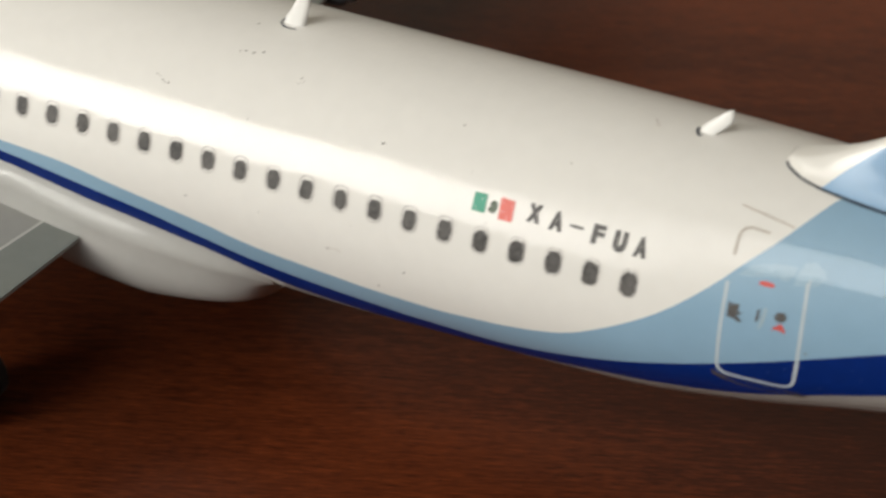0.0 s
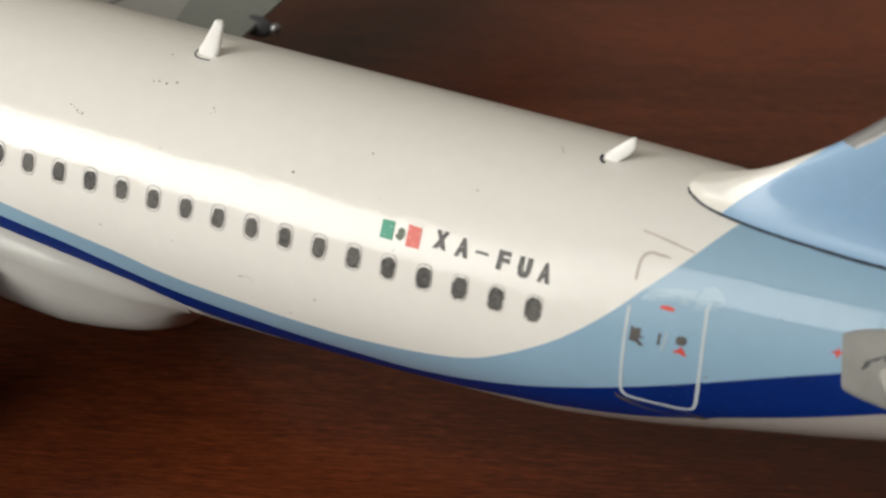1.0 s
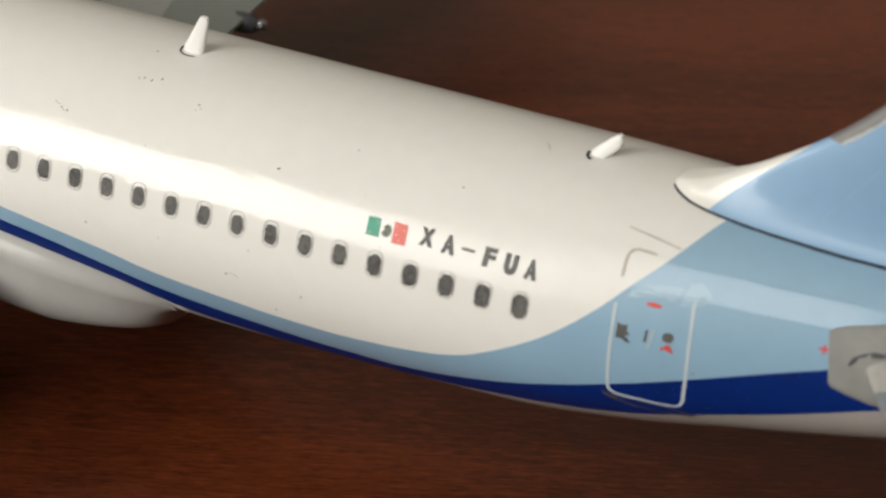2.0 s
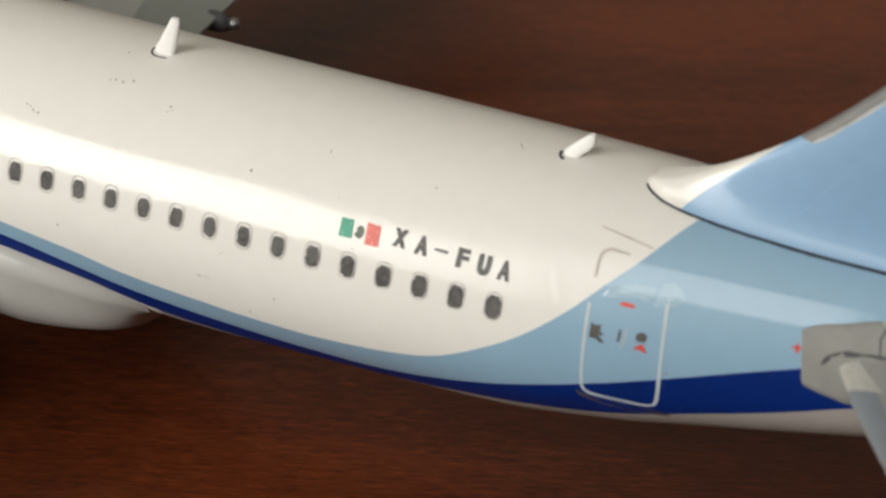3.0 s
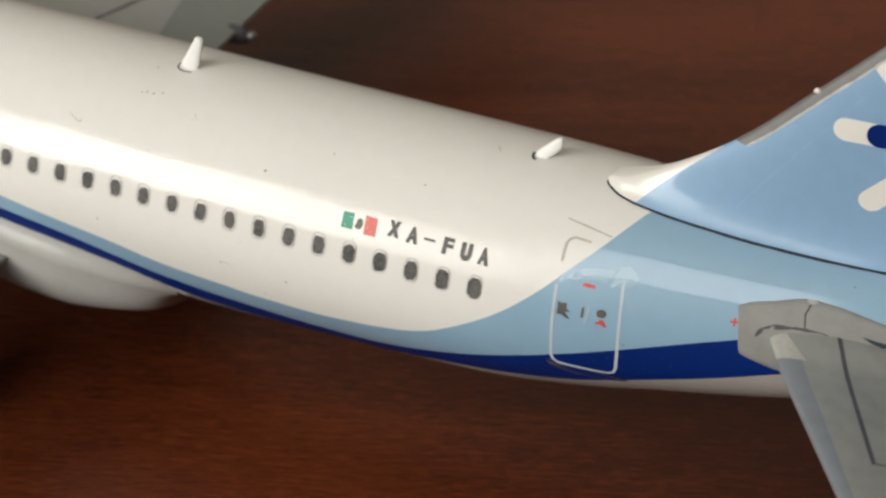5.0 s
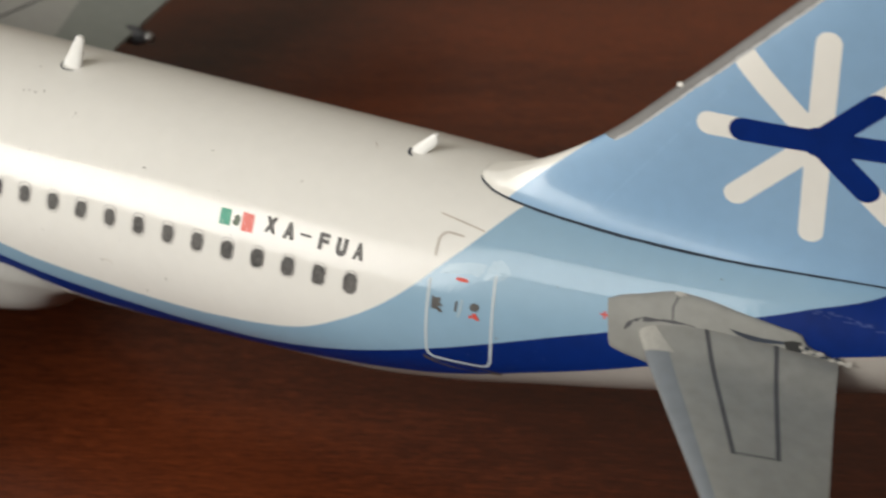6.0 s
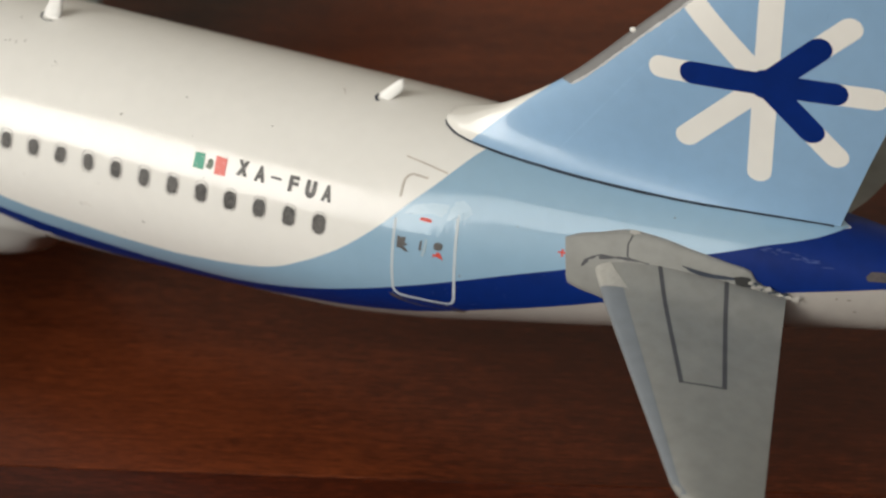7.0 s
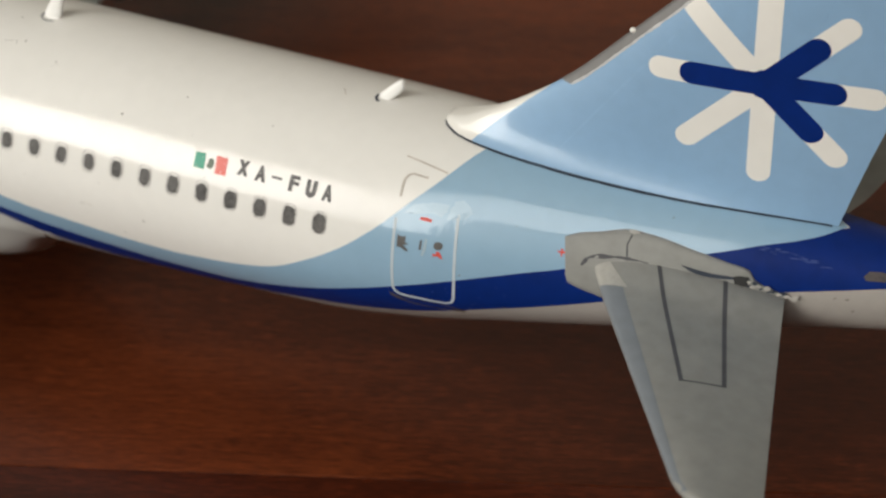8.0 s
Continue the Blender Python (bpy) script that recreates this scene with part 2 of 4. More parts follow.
# ---- the model aeroplane ----
plane = tagged(new("model_airplane"), "white scale model airliner with light and dark blue swoosh livery", "model airplane")
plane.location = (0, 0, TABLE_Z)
R = 10.49
NOSE_X, TAIL_X = -139.0, 49.5
half_width = smooth_curve([(-139, 0.3), (-137.5, 2.6), (-134, 5.0), (-128, 7.6), (-120, 9.4), (-111, 10.3), (-100, R), (-8, R), (0, 10.44), (8, 10.02), (16, 9.23), (24, 8.08), (32, 6.5), (40, 4.72), (48, 2.73), (49.5, 1.9)])
half_low = smooth_curve([(-139, 0.3), (-137.5, 2.2), (-134, 4.3), (-128, 7.2), (-120, 9.8), (-111, 11.0), (-100, 11.2), (-32, 11.25), (-24, 11.15), (-16, 10.65), (-8, 10.05), (0, 9.3), (8, 8.01), (16, 6.25), (24, 5.13), (32, 4.32), (40, 3.9), (48, 3.4), (49.5, 2.2)])
top_drop = smooth_curve([(-139, 13.0), (-134, 9.0), (-128, 5.0), (-120, 1.8), (-111, 0.3), (-100, 0), (3, 0)])


def top_z(x):
    return R - (0.0009 * (x - 3) ** 2 if x > 3 else top_drop(x) if x < -100 else 0.0)


def surf(x, deg, off=0.0):
    """A point of the fuselage skin, in metres under the model's origin: station x mm, angle over the horizontal to port, off mm proud."""
    w, a = half_width(x), radians(deg)
    zc, h = top_z(x) - w, w if math.sin(a) >= 0 else half_low(x)
    rho = 1 / math.sqrt((math.cos(a) / w) ** 2 + (math.sin(a) / h) ** 2) + off
    return Vector((x, -rho * math.cos(a), AXIS + zc + rho * math.sin(a))) * MM


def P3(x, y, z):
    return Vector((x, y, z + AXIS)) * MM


# fuselage
stations = [NOSE_X + 0.0, -138.6, -138, -137, -136, -134, -132, -130, -127, -124, -121, -118, -114, -110, -105, -100, -90, -80, -70, -60] + [-55 + k for k in range(0, 104)] + [49.2, 49.5]
rows = [[surf(x, 360 * j / 144) for j in range(144)] for x in stations]
bm, vs = grid_mesh(rows, close_v=True)
bm.faces.new(vs[0])
bm.faces.new(list(reversed(vs[-1])))
bmesh.ops.recalc_face_normals(bm, faces=bm.faces)
part("fuselage", bm, WHITE, plane, "glossy white painted fuselage with a tapered tail")


def strip(name, low, high, x0, x1, mat, label, step=0.5, n=14, off=0.02):
    """A painted band of the fuselage between two angle curves."""
    k = max(2, int((x1 - x0) / step))
    pts = []
    for i in range(k + 1):
        x = x0 + (x1 - x0) * i / k
        a, b = low(x), high(x)
        pts.append([surf(x, a + (b - a) * j / n, off) for j in range(n + 1)])
    bm, _ = grid_mesh(pts)
    bmesh.ops.recalc_face_normals(bm, faces=bm.faces)
    return part(name, bm, mat, plane, label)


white_edge = smooth_curve([(-100, 10), (-60, 8), (-50, 4.6), (-45, 3.2), (-40, -0.8), (-37, -3.2), (-34.5, -5.2), (-32, -7.4), (-29.5, -10.4), (-27, -12.4), (-24.5, -13.6), (-22, -14.6), (-19.2, -15.8), (-14.7, -16.2), (-10.2, -13.9), (-5.8, -9.2), (-3.6, -5.0), (-1.5, 1.4), (0.5, 8.2), (2.3, 15), (4.06, 23), (5.67, 31.7), (7.16, 41.2), (8.6, 50.4), (9.94, 60.9), (11.22, 72.3), (12.3, 82), (13, 90)])
navy_top = smooth_curve([(-100, 3), (-60, 2), (-50, -1), (-45, -4.6), (-40, -8.6), (-37, -11.2), (-34.5, -14.2), (-32.2, -17.0), (-30, -20.0), (-27.5, -22.6), (-25, -24.4), (-22.7, -25.8), (-20.2, -27.0), (-17.8, -28.3), (-15.3, -29.2), (-10.8, -29.3), (-6.2, -24.9), (-3.8, -20.8), (-1.5, -16.5), (0.5, -12.5), (2.6, -8.5), (4.6, -5.1), (6.5, -1.8), (10.3, 4.9), (13.9, 11.2), (17.3, 17.1), (20, 21.5), (25, 30.5), (30.6, 40.8), (32.6, 46.2), (34.5, 52.8), (36.45, 59.7), (38.3, 69.7), (39.4, 80.3), (40.1, 90)])
navy_low = smooth_curve([(-100, -3), (-60, -3), (-50.4, -6.4), (-47, -9.4), (-43, -13.8), (-38.5, -17.8), (-34.5, -22.0), (-32, -25.2), (-30, -29.2), (-28, -34), (-26, -37.2), (-23.5, -40), (-15.3, -46), (-6.6, -38), (-2, -30), (2.3, -25.3), (6.4, -22.1), (10.4, -15.8), (14.2, -9), (17.8, -3.6), (21.3, 1.3), (23.5, 4.5), (30, 11), (37.8, 19.4), (39.4, 21), (41.4, 23.9), (43.7, 28.9), (48.8, 38)])
# below the navy stripe: one even warm grey, darker than the white skin
BELLY = material("warm_grey_belly", (0.345, 0.32, 0.30), 0.42, coat=0.3, coat_rough=0.15, vary=0.03, bump=0.15, bump_scale=1500)
strip("belly_strip", lambda x: -180 - navy_low(x), navy_low, -27, 48.8, BELLY, "warm grey belly", n=60, off=0.018)
# white underside of the tail cone, its shade put into the colour
CONE = material("shaded_white_paint", (0.36, 0.335, 0.31), 0.45, coat=0.3, coat_rough=0.2, vary=0.06, bump=0.15, bump_scale=1500)
strip("tail_cone_shade", lambda x: -180 - navy_low(x), navy_low, 37.4, 48.8, CONE, "white paint under the tail cone, darkened for its shade", n=60, off=0.022)
strip("light_blue_stripe", navy_top, white_edge, -100, 40.1, LIGHT_BLUE, "light blue painted swoosh", n=40)
strip("navy_stripe", navy_low, navy_top, -100, 48.8, NAVY, "dark navy blue painted stripe", n=28, off=0.024)
# starboard side of the tail, mirrored
strip("light_blue_stripe", lambda x: 180 - white_edge(x), lambda x: 180 - navy_top(x), -100, 40.1, LIGHT_BLUE, "light blue painted swoosh", n=40)
strip("navy_stripe", lambda x: 180 - navy_top(x), lambda x: 180 - navy_low(x), -100, 48.8, NAVY, "dark navy blue painted stripe", n=28, off=0.024)


def flat(name, outline, mat, parent=plane, off=0.05, label=""):
    """A small printed patch on the fuselage; outline: (x mm, degrees) pairs."""
    bm = bmesh.new()
    bm.faces.new([bm.verts.new(surf(x, a, off)) for x, a in outline])
    bmesh.ops.recalc_face_normals(bm, faces=bm.faces)
    for f in bm.faces:
        if f.normal.y > 0:
            f.normal_flip()
    return part(name, bm, mat, parent, label, smooth=False)


def line(name, pts, width, mat, off=0.045, label="", closed=False):
    """A drawn line on the fuselage through (x, degrees) pairs, width in mm."""
    fine = []
    for (xa, aa), (xb, ab) in zip(pts, pts[1:]):
        k = max(2, int(math.hypot(xb - xa, (ab - aa) * 0.18) / 0.25))
        fine += [(xa + (xb - xa) * i / k, aa + (ab - aa) * i / k) for i in range(k)]
    fine.append(pts[-1])
    rows = []
    for i, (x, a) in enumerate(fine):
        wide = width(i / (len(fine) - 1)) if callable(width) else width
        (x0, a0), (x1, a1) = fine[max(0, i - 1)], fine[min(len(fine) - 1, i + 1)]
        r = half_width(x) * math.pi / 180
        dx, dv = x1 - x0, (a1 - a0) * r
        d = math.hypot(dx, dv) or 1
        nx, nv = -dv / d * wide / 2, dx / d * wide / 2
        rows.append([surf(x + nx * s, a + nv * s / r, off) for s in (-1, 0, 1)])
    bm, _ = grid_mesh(rows)
    bmesh.ops.recalc_face_normals(bm, faces=bm.faces)
    return part(name, bm, mat, plane, label)


def oval(cx, ca, w, h, power=3.0, n=28):
    """Outline of a rounded window, in (x, degrees)."""
    r, out = half_width(cx) * math.pi / 180, []
    for i in range(n):
        t = 2 * math.pi * i / n
        c, s = math.cos(t), math.sin(t)
        out.append((cx + w / 2 * math.copysign(abs(c) ** (2 / power), c), ca + h / 2 / r * math.copysign(abs(s) ** (2 / power), s)))
    return out


# cabin windows, port side
PITCH = 2.667
random.seed(11)
for i in range(41):
    x, a = -PITCH * i + 0.04, 23.0
    big = max(0.0, 1 - i / 7)
    w = flat("cabin_window", [(px + random.uniform(-0.045, 0.045), pa + random.uniform(-0.3, 0.3)) for px, pa in oval(x, a, 0.92 + 0.12 * big, 1.42 + 0.2 * big)], WINDOW, off=0.05, label="small dark printed cabin window")
    outer, inner = oval(x, a + 0.25, 1.25, 1.96), oval(x, a + 0.25, 1.12, 1.80)
    bm = bmesh.new()
    vo, vi = [bm.verts.new(surf(*p, 0.04)) for p in outer], [bm.verts.new(surf(*p, 0.04)) for p in inner]
    for k in range(len(vo)):
        bm.faces.new((vo[k], vo[(k + 1) % len(vo)], vi[(k + 1) % len(vo)], vi[k]))
    part("window_ring", bm, RING, w, "thin grey printed outline", smooth=False)


# flag and registration
flat("flag_green_panel", [(-11.70, 33.5), (-10.73, 33.6), (-10.82, 40.7), (-11.74, 40.5)], FLAG_GREEN, label="green panel of a printed flag")
flat("flag_red_panel", [(-9.74, 32.9), (-8.73, 33.1), (-8.83, 40.8), (-9.83, 41.1)], FLAG_RED, label="red panel of a printed flag")
flat("flag_emblem", [(-10.52, 34.9), (-10.2, 34.2), (-9.98, 35.3), (-9.93, 37.2), (-10.02, 38.9), (-10.3, 39.2), (-10.5, 38.0), (-10.42, 36.8), (-10.6, 36.0)], EMBLEM, label="small dark emblem of a printed flag")


def letter(ch, x0, x1, a0, a1, bold):
    """One printed character filling x0..x1 and the angles a0..a1 of the skin."""
    cu = bpy.data.curves.new("letter", "FONT")
    cu.body, cu.size, cu.offset, cu.resolution_u = ch, 1.0, bold, 3
    tmp = bpy.data.objects.new("letter", cu)
    me = bpy.data.meshes.new_from_object(tmp)
    bpy.data.objects.remove(tmp)
    xs, ys = [v.co.x for v in me.vertices], [v.co.y for v in me.vertices]
    bx, bw, by, bh = min(xs), max(max(xs) - min(xs), 1e-6), min(ys), max(max(ys) - min(ys), 1e-6)
    for v in me.vertices:
        v.co = surf(x0 + (v.co.x - bx) / bw * (x1 - x0), a0 + (v.co.y - by) / bh * (a1 - a0), 0.06)
    me.materials.clear()
    me.materials.append(INK)
    ob = new("letter", me)
    ob.parent = plane
    return ob


for ch, x0, x1, a0, a1 in (("X", -7.80, -6.82, 35.2, 42.1), ("A", -6.18, -5.22, 34.6, 41.8), ("-", -4.74, -3.80, 37.6, 38.6), ("F", -3.14, -2.27, 33.9, 41.2), ("U", -1.63, -0.72, 33.2, 41.0), ("A", -0.16, 0.72, 33.5, 41.0)):
    letter(ch, x0, x1, a0, a1, 0.045 if ch == "F" else 0.095)

# rear passenger door, drawn on the skin
line("door_outline", [(6.32, 33), (6.42, 24), (6.55, 12), (6.64, 4), (6.70, -1.2), (6.85, -3.6), (7.25, -5.4), (8.1, -6.1), (8.9, -6.4), (10.4, -7.2), (11.2, -7.4), (11.62, -6.2), (11.79, -3), (11.79, 4.5), (11.66, 17.3), (11.44, 31), (11.2, 42)], 0.23, DOOR_LINE, label="pale grey printed door outline")
line("door_outline_top", [(6.27, 42.8), (6.20, 48), (6.22, 51.2), (6.45, 53.2), (6.8, 54.1), (8.04, 53.6)], 0.17, TAUPE, label="taupe printed door outline")
line("door_strake", [(5.73, 61.8), (7.6, 59.9), (9.41, 57.9)], 0.13, TAUPE, label="fine taupe printed line")
flat("door_sill", [(6.3, -4.6), (6.9, -6.6), (8.6, -8.0), (11.4, -9.6), (12.75, -12.3), (12.5, -13.7), (10.8, -13.3), (8.6, -11.7), (7.3, -9.6), (6.5, -7.2)], SILL, off=0.05, label="worn dark door sill print")
flat("door_mark", [(8.28, 34.5), (8.7, 34.1), (9.27, 34.2), (9.25, 35.5), (8.8, 35.9), (8.35, 35.7)], RED, off=0.06, label="small red printed door mark")
flat("door_mark", [(6.78, 20.0), (7.2, 19.9), (7.5, 18.8), (7.82, 18.7), (7.5, 20.6), (7.3, 21.3), (7.75, 22.0), (7.42, 22.9), (7.42, 25.6), (6.98, 25.1), (6.72, 25.9)], INK, off=0.06, label="small dark printed door mark")
flat("door_mark", [(8.62, 20.4), (8.8, 20.6), (8.78, 25.4), (8.62, 24.9)], INK, off=0.06, label="small dark printed door mark")
flat("door_mark", oval(10.15, 23.8, 0.75, 0.66, 2.4, 12), INK, off=0.06, label="small dark round printed door mark")
flat("door_mark", [(9.85, 18.4), (10.1, 18.9), (10.7, 17.7), (10.5, 19.8), (10.3, 21.2), (10.05, 21.0), (10.1, 20.0), (9.8, 19.7)], RED, off=0.07, label="small red printed door mark")
flat("tail_mark", [(19.55, 30.4), (19.8, 30.3), (19.86, 28.6), (20.02, 28.7), (19.98, 30.2), (20.2, 30.3), (20.2, 31.3), (19.98, 31.3), (19.94, 32.7), (19.8, 32.6), (19.8, 31.2), (19.55, 31.2)], RED, off=0.06, label="tiny red printed cross")

# ---- fin ----
base_half = smooth_curve([(7.2, 0.0), (7.45, 0.75), (7.95, 1.25), (8.9, 1.82), (11, 2.3), (15, 2.62), (18.7, 2.68), (22.6, 2.55), (27.3, 2.2), (31.6, 1.62), (35.9, 0.9), (39.2, 0.3)])
fin_le = smooth_curve([(10.4, 7.2), (10.9, 7.55), (11.6, 9.2), (12.75, 11.5), (14.25, 13.7), (16.6, 16.65), (22.4, 21.95), (28.06, 26.9), (40.5, 37.6)])
fin_te = smooth_curve([(9.2, 39.15), (12.5, 39.95), (18.9, 41.5), (40.5, 46.7)])


def airfoil(s):
    return 10 * (0.2969 * math.sqrt(s) - 0.126 * s - 0.3516 * s * s + 0.2843 * s**3 - 0.1015 * s**4)


def skin_z(x, y):
    w = half_width(x)
    return top_z(x) - w + math.sqrt(max(0.0, w * w - y * y))


def fin_point(s, v, off=0.0):
    zref = 10.4 + v * 30.1
    x = fin_le(zref) + s * (fin_te(zref) - fin_le(zref))
    thick = (1.15 - 0.6 * v) * airfoil(s) + 0.22 * s
    zb = skin_z(x, base_half(x)) + 0.06
    z = zref + (zb - 10.4) * max(0.0, 1 - v / 0.22) ** 1.5
    b = base_half(x)
    y = thick + max(0.0, b - thick) * math.exp(-max(0.0, z - zb) / 1.0)
    return x, y + off, z


def fin_skin(x, z, off):
    """The port skin of the fin at (x, z)."""
    v = min(max((z - 10.4) / 30.1, 0.0), 1.0)
    zref = 10.4 + v * 30.1
    s = min(max((x - fin_le(zref)) / (fin_te(zref) - fin_le(zref)), 0.0), 1.0)
    zb = skin_z(x, base_half(x)) + 0.06
    thick = (1.15 - 0.6 * v) * airfoil(s) + 0.22 * s
    y = thick + max(0.0, base_half(x) - thick) * math.exp(-max(0.0, z - zb) / 1.0)
    return P3(x, -(y + off), z)


S = [(k / 64) ** 1.8 for k in range(65)]
V = [0.22 * (k / 36) ** 1.6 for k in range(37)] + [0.22 + 0.78 * k / 30 for k in range(1, 31)]
rows = []
for v in V:
    ring = []
    for s in S:
        x, y, z = fin_point(s, v)
        ring.append(P3(x, -y, z))
    for s in reversed(S[1:-1]):
        x, y, z = fin_point(s, v)
        ring.append(P3(x, y, z))
    rows.append(ring)
bm, vs = grid_mesh(rows, close_v=True)
bm.faces.new(list(reversed(vs[-1])))
bmesh.ops.recalc_face_normals(bm, faces=bm.faces)


def two_tone(name, a, b, slope, cut, top):
    """Paint a where top > z > slope * x + cut along the model's axes, else paint b, with a crisp masked edge."""
    m = b.copy()
    m.name = name
    n, l = m.node_tree.nodes, m.node_tree.links
    bsdf = n["Principled BSDF"]
    tc, sep = n.new("ShaderNodeTexCoord"), n.new("ShaderNodeSeparateXYZ")
    l.new(tc.outputs["Object"], sep.inputs[0])
    k1, k2 = n.new("ShaderNodeMath"), n.new("ShaderNodeMath")
    k1.operation, k2.operation = "MULTIPLY_ADD", "LESS_THAN"
    k1.inputs[1].default_value, k1.inputs[2].default_value = slope, cut * MM
    l.new(sep.outputs["X"], k1.inputs[0])
    l.new(k1.outputs[0], k2.inputs[0])
    l.new(sep.outputs["Z"], k2.inputs[1])
    mix = n.new("ShaderNodeMix")
    mix.data_type = "RGBA"
    old = bsdf.inputs["Base Color"].links[0].from_socket
    l.new(old, mix.inputs["A"])
    mix.inputs["B"].default_value = a
    k3, k4 = n.new("ShaderNodeMath"), n.new("ShaderNodeMath")
    k3.operation, k4.operation = "LESS_THAN", "MULTIPLY"
    k3.inputs[1].default_value = top * MM
    l.new(sep.outputs["Z"], k3.inputs[0])
    l.new(k2.outputs[0], k4.inputs[0])
    l.new(k3.outputs[0], k4.inputs[1])
    l.new(k4.outputs[0], mix.inputs["Factor"])
    l.new(mix.outputs["Result"], bsdf.inputs["Base Color"])
    return m


FIN_PAINT = two_tone("fin_paint", (0.72, 0.70, 0.66, 1), FIN_BLUE, 0.98, AXIS + 0.35, AXIS + 16.5)
fin = part("tail_fin", bm, FIN_PAINT, plane, "light blue tail fin with a white foot")
line("fin_seam", [(x, 180 / math.pi * math.acos(min(1, (base_half(x) + 0.08) / half_width(x)))) for x in (7.35, 7.6, 8, 8.6, 9, 10, 11, 13, 15, 17, 19, 21, 23, 25, 27, 29, 31, 33, 35, 37, 39)], lambda u: 0.20 + 0.13 * math.exp(-((u - 0.42) / 0.3) ** 2) + 0.035 * math.sin(61 * u) * math.sin(23 * u + 1), GROOVE, off=0.03, label="dark uneven seam at the foot of the fin")
flat("seam_blot", oval(34.2, 83.5, 0.75, 0.4, 2.0, 10), GROOVE, off=0.08, label="dark blot on the fin seam")

# bare leading edge strip, set a little proud
rows = []
for k in range(25):
    z = 16.7 + (40.3 - 16.7) * k / 24
    x0 = fin_le(z)
    c = fin_te(z) - x0
    pts = []
    for d in (0.95, 0.6, 0.3, 0.12, 0.03, 0.0):
        t = (1.15 - 0.6 * (z - 10.4) / 30.1) * airfoil(d / c) + 0.03
        pts.append((x0 + d - 0.03, t))
    rows.append([P3(x, -y, z) for x, y in pts] + [P3(x, y, z) for x, y in reversed(pts[:-1])])
bm, _ = grid_mesh(rows)
bmesh.ops.recalc_face_normals(bm, faces=bm.faces)
part("leading_edge", bm, SILVER, fin, "worn bare metal leading edge strip")
bm = bmesh.new()
bmesh.ops.create_uvsphere(bm, u_segments=12, v_segments=8, radius=0.24 * MM)
bmesh.ops.transform(bm, matrix=Matrix.Translation(P3(22.0, -0.15, 22.45)) @ Matrix.Diagonal((1.2, 0.9, 0.9, 1)), verts=bm.verts)
part("paint_blob", bm, FIN_WHITE, fin, "tiny white blob on the leading edge")


def fin_line(name, xa, za, xb, zb, width, mat, label, off=0.006):
    """A drawn or scribed line on the port skin of the fin."""
    d = math.hypot(xb - xa, zb - za)
    nx, nz = -(zb - za) / d, (xb - xa) / d
    rows = []
    for k in range(31):
        u = k / 30
        w = width / 2 * min(1.0, 8 * u, 8 * (1 - u))
        x, z = xa + (xb - xa) * u, za + (zb - za) * u
        rows.append([fin_skin(x - nx * w, z - nz * w, off), fin_skin(x + nx * w, z + nz * w, off)])
    bm, _ = grid_mesh(rows)
    bmesh.ops.recalc_face_normals(bm, faces=bm.faces)
    return part(name, bm, mat, fin, label)


fin_line("film_crease", 17.0, 10.7, 29.8, 30.0, 0.22, CREASE, "faint pale crease in the blue print of the fin")

# uneven pale rim of paint behind the bare leading edge
rows, rng = [], random.Random(6)
for k in range(120):
    z = 16.7 + (40.0 - 16.7) * k / 119
    x0 = fin_le(z)
    a, b = 0.78 + 0.02 * math.sin(2.1 * z) + rng.uniform(-0.05, 0.05), 1.0 + 0.03 * math.sin(3.3 * z) + rng.uniform(-0.04, 0.04)
    rows.append([fin_skin(x0 + d, z, 0.04) for d in (a, (a + b) / 2, b)])
bm, _ = grid_mesh(rows)
bmesh.ops.recalc_face_normals(bm, faces=bm.faces)
part("paint_rim", bm, RIM, fin, "uneven pale rim of paint behind the bare leading edge")


def bar(angle, r0, r1, width, mat, label, off, name="star_ray"):
    """A round-ended bar of the star printed on the fin, from r0 to r1 mm off its middle."""
    cx, cz, a = 32.37, 20.84, radians(angle)
    u, n = (math.cos(a), math.sin(a)), (-math.sin(a), math.cos(a))
    h = width / 2
    rows, k = [], 18
    for i in range(k + 1):
        r = r0 + (r1 - r0) * (1 - (1 - i / k) ** 1.6)
        w = h if r < r1 - h else math.sqrt(max(0.0, h * h - (r - (r1 - h)) ** 2))
        rows.append([fin_skin(cx + u[0] * r + n[0] * w * q, cz + u[1] * r + n[1] * w * q, off) for q in (-1, -0.5, 0, 0.5, 1)])
    bm, _ = grid_mesh(rows)
    bmesh.ops.remove_doubles(bm, verts=bm.verts, dist=1e-7)
    bmesh.ops.recalc_face_normals(bm, faces=bm.faces)
    return part(name, bm, mat, fin, label)


rows = []
for k in range(31):
    z = 10.6 + 28.8 * k / 30
    x = 31.2 + 0.271 * (z - 9.9)
    rows.append([fin_skin(x - 0.04, z, 0.006), fin_skin(x + 0.04, z, 0.006)])
bm, _ = grid_mesh(rows)
bmesh.ops.recalc_face_normals(bm, faces=bm.faces)
part("rudder_hinge_line", bm, HINGE, fin, "faint darker blue rudder hinge line")
for k in range(8):
    bar(3.4 + 45 * k, 0, 8.79, 1.85, FIN_WHITE, "white round-ended ray of the printed star", 0.018)
for k in (0, 1, 4, 7):
    bar(3.4 + 45 * k, 0, {0: 5.95, 1: 6.0, 4: 6.4, 7: 6.05}[k], 1.9, NAVY, "navy round-ended ray of the printed star", 0.026 + 0.0006 * k)
bm = bmesh.new()
bm.faces.new([bm.verts.new(fin_skin(32.37 + 1.25 * math.cos(a), 20.84 + 1.25 * math.sin(a), 0.034)) for a in [math.pi * k / 8 for k in range(16)]])
